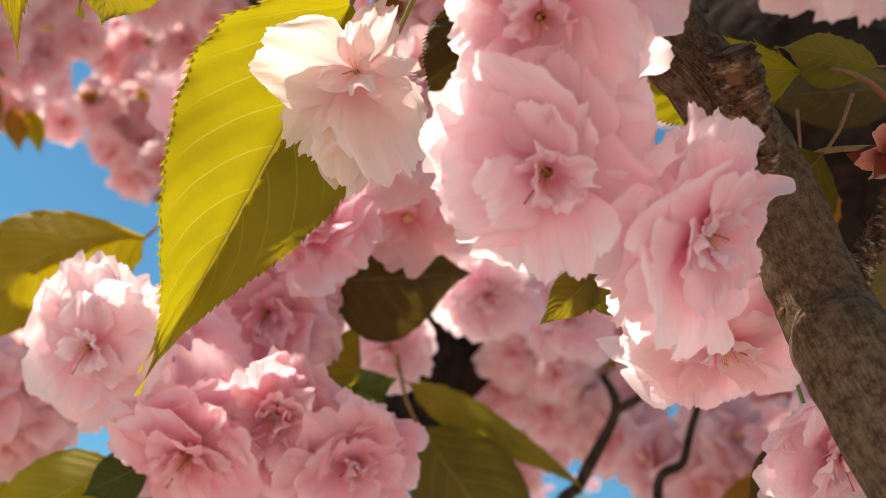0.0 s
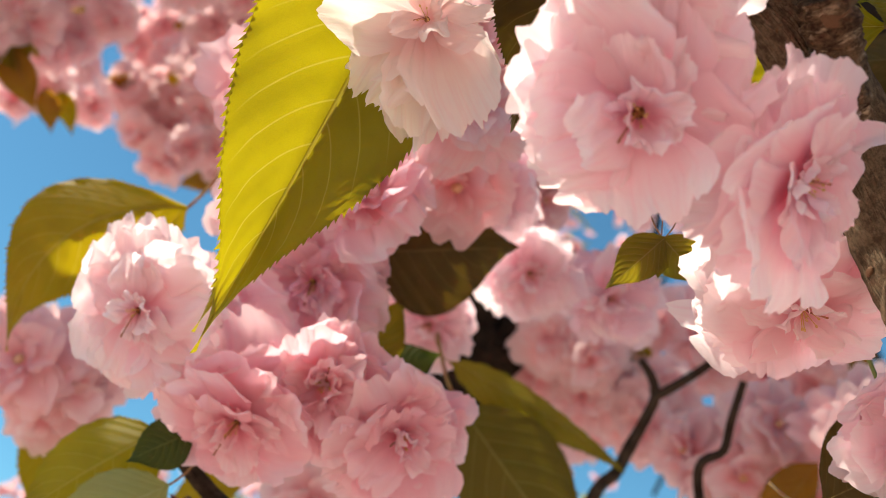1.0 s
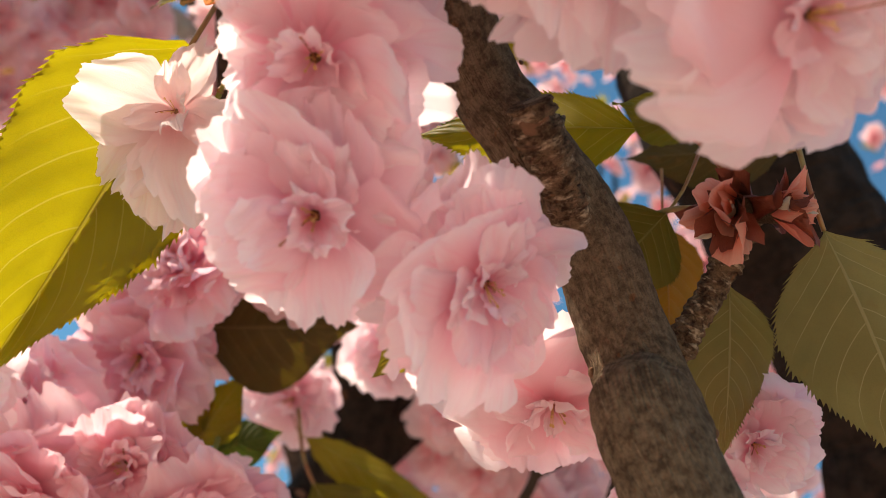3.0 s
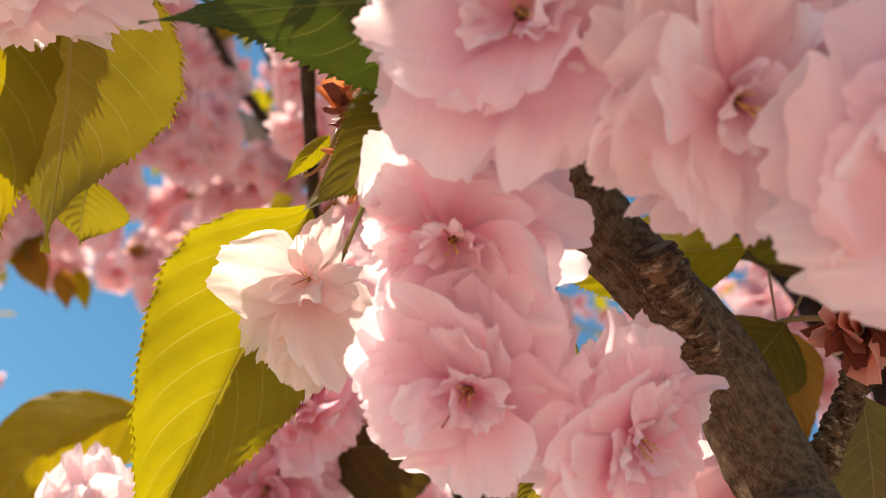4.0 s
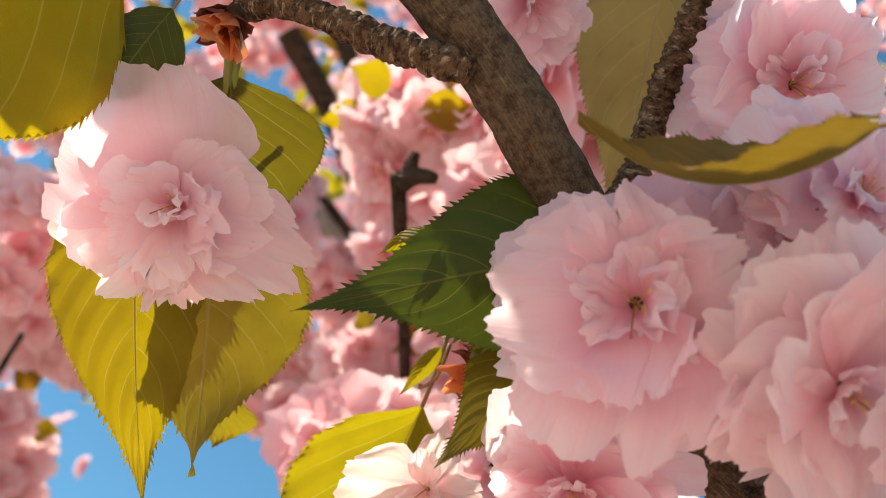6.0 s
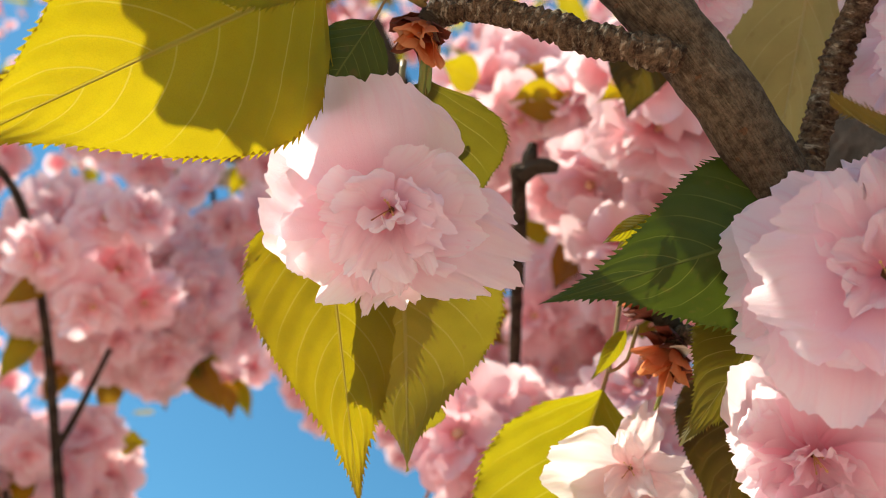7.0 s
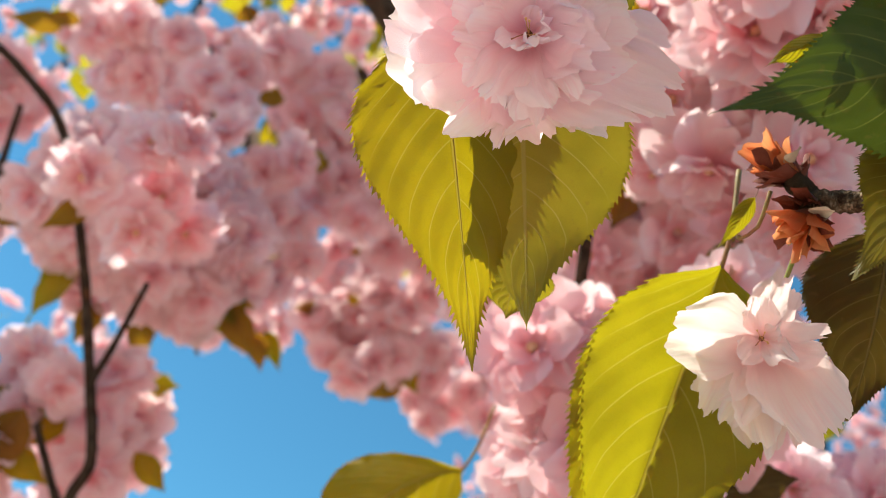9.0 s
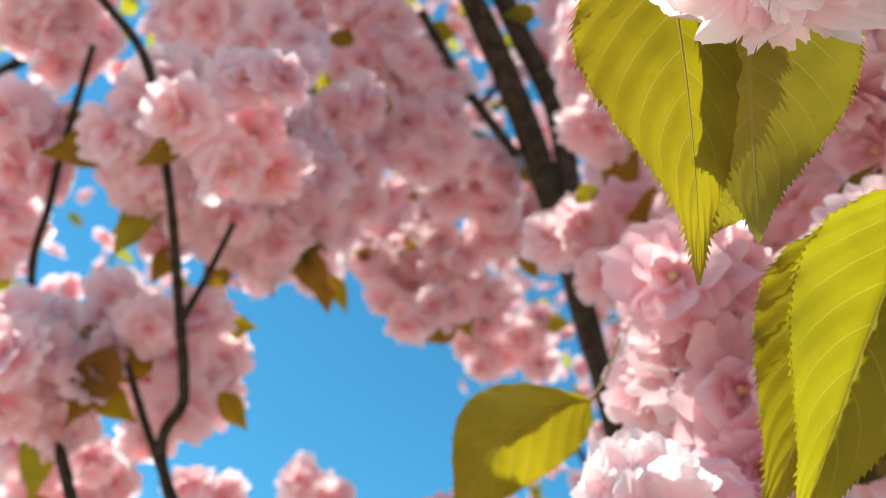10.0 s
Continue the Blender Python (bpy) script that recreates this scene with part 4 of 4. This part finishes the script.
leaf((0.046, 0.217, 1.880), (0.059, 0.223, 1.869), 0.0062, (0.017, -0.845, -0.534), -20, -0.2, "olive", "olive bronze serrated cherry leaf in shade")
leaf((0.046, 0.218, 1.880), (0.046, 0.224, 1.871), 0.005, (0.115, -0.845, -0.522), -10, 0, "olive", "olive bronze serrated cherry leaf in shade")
leaf((0.124, 0.206, 1.896), (0.126, 0.231, 1.860), 0.0125, (0.154, -0.774, -0.614), -14, 0.2, "sage", "hanging sage-green cherry leaf")
leaf((0.141, 0.183, 1.898), (0.168, 0.216, 1.850), 0.019, (0.252, -0.762, -0.596), -14, 0.2, "sage", "hanging sage-green cherry leaf")
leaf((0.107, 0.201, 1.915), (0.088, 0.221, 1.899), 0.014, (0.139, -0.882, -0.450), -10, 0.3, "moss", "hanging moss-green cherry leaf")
leaf((0.110, 0.226, 1.932), (0.116, 0.253, 1.900), 0.0125, (0.244, -0.821, -0.517), -10, 0.2, "bronze", "bronze-brown cherry leaf in shade")
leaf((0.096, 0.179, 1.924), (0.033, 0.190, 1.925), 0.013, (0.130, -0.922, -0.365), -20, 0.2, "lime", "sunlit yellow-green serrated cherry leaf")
leaf((0.113, 0.174, 1.922), (0.089, 0.176, 1.930), 0.009, (0.110, -0.973, -0.202), -15, 0.2, "olive", "olive bronze serrated cherry leaf in shade")
leaf((0.098, 0.269, 1.830), (0.129, 0.252, 1.844), 0.017, (0.130, -0.873, -0.471), -14, -0.2, "dim", "brown-green cherry leaf with its colour darkened for deep shade")
leaf((0.101, 0.283, 1.819), (0.137, 0.267, 1.826), 0.017, (0.126, -0.896, -0.427), -12, -0.2, "dim", "brown-green cherry leaf with its colour darkened for deep shade")
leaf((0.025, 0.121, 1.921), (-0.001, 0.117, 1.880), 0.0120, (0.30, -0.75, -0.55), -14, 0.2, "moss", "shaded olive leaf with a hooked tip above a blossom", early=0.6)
leaf((0.022, 0.165, 1.938), (0.004, 0.190, 1.890), 0.019, (0.25, -0.85, -0.45), -12, 0.3, "dim", "brown-green cherry leaf with its colour darkened for deep shade")
leaf((-0.0147, 0.144, 1.935), (-0.0262, 0.148, 1.9205), 0.0026, (0.478, -0.752, -0.455), -25, 0.4, "lime", "sunlit yellow-green serrated cherry leaf")
leaf((-0.001, 0.085, 1.923), (-0.014, 0.088, 1.919), 0.0026, (0.472, -0.821, -0.320), -25, 0.4, "lime", "sunlit yellow-green serrated cherry leaf")
leaf((-0.001, 0.086, 1.923), (-0.011, 0.090, 1.918), 0.0024, (0.380, -0.907, -0.183), -25, 0.5, "lime", "sunlit yellow-green serrated cherry leaf")
leaf((0.003, 0.114, 2.045), (-0.010, 0.138, 2.028), 0.012, (0.386, -0.738, -0.553), -15, 0.2, "dim", "brown-green cherry leaf with its colour darkened for deep shade")
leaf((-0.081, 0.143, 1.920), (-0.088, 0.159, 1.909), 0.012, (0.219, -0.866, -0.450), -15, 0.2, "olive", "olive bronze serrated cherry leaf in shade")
leaf((0.148, 0.226, 1.968), (0.097, 0.236, 1.969), 0.012, (0.224, -0.910, -0.349), -15, 0.2, "dim", "brown-green cherry leaf with its colour darkened for deep shade")
# stalks
stalk("petiole", [(-0.0526, 0.0463, 1.973, 0.000748), (-0.059, 0.0353, 1.972, 0.00068), (-0.0648, 0.0204, 1.971, 0.00068)])
stalk("petiole", [(-0.0533, 0.0463, 1.973, 0.00068), (-0.0606, 0.0384, 1.972, 0.000612), (-0.0704, 0.0314, 1.97, 0.000544)])
stalk("petiole", [(-0.052, 0.0452, 1.973, 0.000544), (-0.0527, 0.0374, 1.974, 0.000476), (-0.0538, 0.0247, 1.978, 0.000476)])
stalk("petiole", [(-0.051, 0.0454, 1.974, 0.000612), (-0.0476, 0.0371, 1.975, 0.000612), (-0.0442, 0.0263, 1.979, 0.000612)])
stalk("stem", [(-0.039, 0.0479, 1.978, 0.000612), (-0.0245, 0.0444, 1.983, 0.000612), (-0.0134, 0.0577, 1.984, 0.000544)])
stalk("stem", [(-0.0544, 0.0585, 1.963, 0.001224), (-0.0577, 0.0675, 1.958, 0.001088), (-0.065, 0.077, 1.945, 0.000952)])
stalk("stem", [(-0.0015, 0.150, 1.929, 0.00068), (-0.0060, 0.158, 1.923, 0.00068), (-0.0120, 0.167, 1.913, 0.00068)])
stalk("petiole", [(0.0957, 0.1788, 1.924, 0.000816), (0.1048, 0.1752, 1.921, 0.000816), (0.1136, 0.1755, 1.914, 0.000816), (0.1235, 0.1823, 1.902, 0.000816)])
stalk("petiole", [(0.0935, 0.2081, 1.91, 0.00068), (0.1067, 0.2011, 1.916, 0.000816), (0.1223, 0.1857, 1.905, 0.000816)])
stalk("petiole", [(0.0984, 0.2692, 1.829, 0.000544), (0.0966, 0.2741, 1.816, 0.000544), (0.0947, 0.2785, 1.801, 0.000544)])
stalk("stem", [(0.0364, 0.1717, 1.915, 0.000612), (0.0406, 0.1685, 1.92, 0.000612), (0.0447, 0.1641, 1.925, 0.000612)])
stalk("petiole", [(-0.0109, 0.1402, 1.933, 0.000612), (-0.0151, 0.1456, 1.925, 0.000544), (-0.0202, 0.1477, 1.923, 0.000476)])
# shed bud scales
nest((0.120, 0.180, 1.900), (-0.481, -0.471, -0.739), 0.0135, True)
nest((0.129, 0.180, 1.900), (0.842, -0.509, -0.181), 0.0105, True)
nest((-0.053, 0.050, 1.970), (-0.145, 0.006, -0.989), 0.0115)
nest((-0.040, 0.047, 1.976), (0.741, -0.649, 0.171), 0.0105)
nest((-0.004, 0.142, 1.938), (-0.62, -0.55, 0.50), 0.0125)
nest((-0.001, 0.147, 1.930), (-0.30, -0.20, -0.90), 0.0120)
nest((-0.107, 0.317, 1.816), (-0.317, -0.441, -0.840), 0.009)
# blossom clusters behind, then leafless ones added overhead for shade
cluster((-0.452, 0.361, 2.188), 0.093, 0.074, 44)
cluster((-0.538, 0.368, 2.004), 0.049, 0.049, 10)
cluster((-0.481, 0.441, 2.046), 0.035, 0.061, 9)
cluster((-0.494, 0.377, 2.056), 0.027, 0.027, 3)
cluster((-0.627, 0.320, 2.213), 0.033, 0.049, 5)
cluster((-0.649, 0.363, 2.149), 0.022, 0.033, 3)
cluster((-0.626, 0.274, 2.322), 0.063, 0.023, 5)
cluster((-0.505, 0.335, 2.382), 0.086, 0.029, 7)
cluster((-0.411, 0.424, 2.443), 0.085, 0.049, 9)
cluster((-0.321, 0.616, 2.360), 0.063, 0.069, 9)
cluster((-0.387, 0.668, 2.302), 0.077, 0.058, 9)
cluster((-0.315, 0.764, 2.293), 0.075, 0.047, 7)
cluster((-0.435, 0.642, 2.387), 0.041, 0.054, 5)
cluster((-0.209, 0.508, 2.508), 0.045, 0.071, 6)
cluster((-0.163, 0.642, 2.399), 0.032, 0.052, 4)
cluster((-0.093, 0.411, 2.057), 0.041, 0.048, 8)
cluster((-0.116, 0.499, 2.188), 0.028, 0.028, 3)
cluster((-0.642, 0.485, 1.986), 0.033, 0.033, 3)
cluster((-0.599, 0.524, 1.994), 0.033, 0.027, 3)
cluster((-0.549, 0.619, 2.021), 0.029, 0.023, 2)
cluster((-0.483, 0.705, 2.060), 0.031, 0.021, 2)
cluster((-0.084, 0.230, 2.158), 0.040, 0.036, 9)
cluster((-0.032, 0.298, 2.163), 0.043, 0.046, 11)
cluster((0.018, 0.290, 2.190), 0.026, 0.029, 6)
cluster((-0.063, 0.380, 2.128), 0.046, 0.035, 8)
cluster((-0.135, 0.352, 2.240), 0.047, 0.052, 9)
cluster((-0.016, 0.277, 2.234), 0.031, 0.023, 4)
cluster((-0.604, 0.695, 2.425), 0.094, 0.094, 9)
cluster((-0.239, 0.410, 1.895), 0.027, 0.020, 4)
cluster((-0.391, 0.652, 2.315), 0.071, 0.058, 7)
cluster((0.033, 0.555, 2.016), 0.041, 0.033, 5)
cluster((0.076, 0.585, 1.995), 0.038, 0.029, 5)
cluster((0.006, 0.705, 2.048), 0.061, 0.046, 6)
cluster((0.118, 0.630, 2.077), 0.047, 0.038, 5)
cluster((0.216, 0.673, 2.066), 0.061, 0.046, 6)
cluster((0.273, 0.595, 2.249), 0.060, 0.065, 7)
cluster((0.211, 0.607, 2.337), 0.063, 0.052, 5)
cluster((-0.096, 0.585, 2.138), 0.043, 0.043, 5)
cluster((0.189, 0.623, 2.191), 0.046, 0.051, 6)
cluster((-0.113, 0.476, 1.881), 0.027, 0.014, 3)
cluster((0.140, 0.520, 1.944), 0.045, 0.022, 5)
cluster((0.178, 0.460, 1.933), 0.027, 0.020, 4)
cluster((-0.006, 0.675, 1.985), 0.038, 0.028, 3)
cluster((-0.110, 0.574, 1.921), 0.033, 0.024, 3)
cluster((-0.371, 0.266, 2.128), 0.042, 0.050, 5)
cluster((0.017, 0.160, 2.084), 0.015, 0.029, 3)
cluster((-0.410, 0.384, 2.288), 0.071, 0.054, 6)
cluster((-0.466, 0.326, 2.361), 0.058, 0.046, 4)
cluster((-0.094, 0.271, 1.968), 0.022, 0.024, 4)
cluster((-0.088, 0.291, 1.935), 0.026, 0.026, 5)
cluster((-0.008, 0.211, 2.071), 0.035, 0.035, 7)
cluster((0.010, 0.239, 2.043), 0.030, 0.040, 6)
cluster((-0.027, 0.205, 2.116), 0.030, 0.030, 4)
cluster((-0.025, 0.255, 1.954), 0.020, 0.030, 4)
cluster((-0.155, 0.409, 2.120), 0.040, 0.035, 5)
cluster((-0.451, 0.496, 2.233), 0.050, 0.050, 6)
cluster((-0.363, 0.488, 2.397), 0.060, 0.050, 6)
cluster((-0.639, 0.264, 2.315), 0.060, 0.035, 5)
cluster((-0.560, 0.338, 2.410), 0.070, 0.040, 6)
cluster((-0.470, 0.419, 2.482), 0.080, 0.050, 6)
cluster((-0.156, 0.583, 2.522), 0.050, 0.060, 6)
cluster((-0.097, 0.648, 2.397), 0.050, 0.060, 6)
cluster((-0.036, 0.451, 2.083), 0.050, 0.060, 8)
cluster((-0.457, 0.461, 2.516), 0.050, 0.050, 4)
cluster((-0.421, 0.468, 2.307), 0.060, 0.050, 5)
cluster((-0.343, 0.492, 2.346), 0.060, 0.040, 5)
# leafless bunches out of view, added overhead to shade the blossoms below
cluster((-0.068, 0.042, 2.13), 0.048, 0.026, 7, False)
cluster((-0.145, -0.008, 2.071), 0.028, 0.020, 3, False)
cluster((-0.059, 0.077, 2.185), 0.045, 0.032, 6, False)


# ---- the far crown: bunches, leaves and boughs too many to count ----
def far_crown():
    r = random.Random(77)
    eye = Vector((0.0, 0.0, 1.77))
    gaps = [(Vector((-0.482, 0.719, 0.493)), 0.15), (Vector((-0.552, 0.761, 0.354)), 0.17), (Vector((-0.408, 0.818, 0.375)), 0.125)]
    pv, pf, pu = [], [], []
    for k, m in enumerate(DEEP):
        me = COROLLAS[k % 9]
        i0 = len(pv)
        pv += [m @ v.co for v in me.vertices]
        flat = [(0.5, 0.5)] * len(me.vertices)
        for lp in me.loops:
            flat[lp.vertex_index] = tuple(me.uv_layers[0].data[lp.index].uv)
        pu += flat
        pf += [tuple(i0 + q for q in f.vertices) for f in me.polygons]
    lvv, lf, lu = [], [], []
    src = [petal_mesh("petal", PETAL["far"], 10 + s, 0.50, 0.08, 0.05, 0.10, nu=6, nv=4, fringe=0.05, notch=0.12) for s in range(4)]
    made = 0
    while made < 700:
        az, el = r.uniform(-1.25, 0.85), r.uniform(-0.1, 1.1)
        d = Vector((math.sin(az) * math.cos(el), math.cos(az) * math.cos(el), math.sin(el)))
        mid = eye + d * r.uniform(1.3, 2.8)
        if made >= 570:  # a roof of the crown, added overhead and to the back for shade
            mid = Vector((r.uniform(-0.55, 0.75), r.uniform(0.25, 1.7), r.uniform(2.75, 3.4)))
            if made >= 640:  # unseen bunches added to keep the inner crown in shade
                mid = Vector((r.gauss(-0.47, 0.09), r.gauss(0.36, 0.07), r.gauss(2.86, 0.05))) if made % 4 else Vector((r.gauss(-0.85, 0.08), r.gauss(0.20, 0.08), r.gauss(2.86, 0.05)))
            d = (mid - eye).normalized()
        if any(d.angle(g) < w for g, w in gaps):
            continue
        made += 1
        for b in range(r.randint(4, 7)):
            c = mid + Vector((r.gauss(0, 0.05), r.gauss(0, 0.05), r.gauss(0, 0.05)))
            m = upright(c, Vector((r.uniform(-1, 1), r.uniform(-1.3, 0.5), r.uniform(-0.9, 0.5))), r.uniform(0, 360)) @ Matrix.Scale(r.uniform(0.022, 0.03), 4)
            for p in range(11):
                t = r.uniform(-5, 60)
                k = m @ pose(0, 0, 0.05, 0, 0, 137.5 * p) @ pose(0, 0.05, 0, t, 0, 0) @ Matrix.Scale(1 - t / 130, 4)
                me = src[(p + b) % 4]
                i0 = len(pv)
                pv += [k @ v.co for v in me.vertices]
                pu += [(q % 6 / 5, q // 6 / 3) for q in range(len(me.vertices))]
                pf += [tuple(i0 + q for q in f.vertices) for f in me.polygons]
        for b in range(r.randint(1, 3)):
            c = mid + Vector((r.gauss(0, 0.045), r.gauss(0, 0.045), r.gauss(0, 0.045)))
            dirn = Vector((r.uniform(-1, 1), r.uniform(-1, 1), r.uniform(-1, 0.2))).normalized()
            wd = dirn.orthogonal().normalized() * 0.016
            ln = r.uniform(0.05, 0.08)
            i0 = len(lvv)
            lvv += [c, c + dirn * ln * 0.35 + wd, c + dirn * ln * 0.35 - wd, c + dirn * ln * 0.7 + wd * 0.6, c + dirn * ln * 0.7 - wd * 0.6, c + dirn * ln]
            lu += [(0.5, 0), (1, 0.35), (0, 0.35), (0.9, 0.7), (0.1, 0.7), (0.5, 1)]
            lf += [(i0, i0 + 1, i0 + 2), (i0 + 1, i0 + 3, i0 + 4, i0 + 2), (i0 + 3, i0 + 5, i0 + 4)]
    bv, bf, bu = [], [], []
    for k in range(70):
        az, el = r.uniform(-1.2, 0.8), r.uniform(0.1, 1.1)
        d = Vector((math.sin(az) * math.cos(el), math.cos(az) * math.cos(el), math.sin(el)))
        a = eye + d * r.uniform(1.4, 2.6)
        b = a + Vector((r.uniform(-0.25, 0.25), r.uniform(-0.2, 0.2), r.uniform(0.15, 0.5)))
        c = a.lerp(b, 0.5) + Vector((r.uniform(-0.05, 0.05), 0, r.uniform(-0.05, 0.05)))
        if any((p - eye).angle(g) < w + 0.03 for p in (a, b, c) for g, w in gaps):
            continue
        w = r.uniform(0.004, 0.014)
        me = tube("bough", [(*a, w), (*c, w * 0.85), (*b, w * 0.6)], SHADEBARK, 7, 0.15, 0.0, k, 0.03, 40)
        i0 = len(bv)
        bv += [v.co.copy() for v in me.vertices]
        bu += [(0.5, 0.1 * q) for q in range(len(me.vertices))]
        bf += [tuple(i0 + q for q in p.vertices) for p in me.polygons]
        bpy.data.meshes.remove(me)
    tagged(new("far_boughs", mesh("far_boughs", bv, bf, SHADEBARK, bu)), "dark thin boughs on the far side of the crown", "branch", kind="stuff")
    tagged(new("far_blossom", mesh("far_blossom", pv, pf, PETAL["far"], pu)), "soft pink blossom filling the far side of the crown and its added shading roof", "blossom", kind="stuff")
    tagged(new("far_foliage", mesh("far_foliage", lvv, lf, LEAF["lime"], lu)), "young yellow-green leaves on the far side of the crown and its added shading roof", "foliage", kind="stuff")


far_crown()
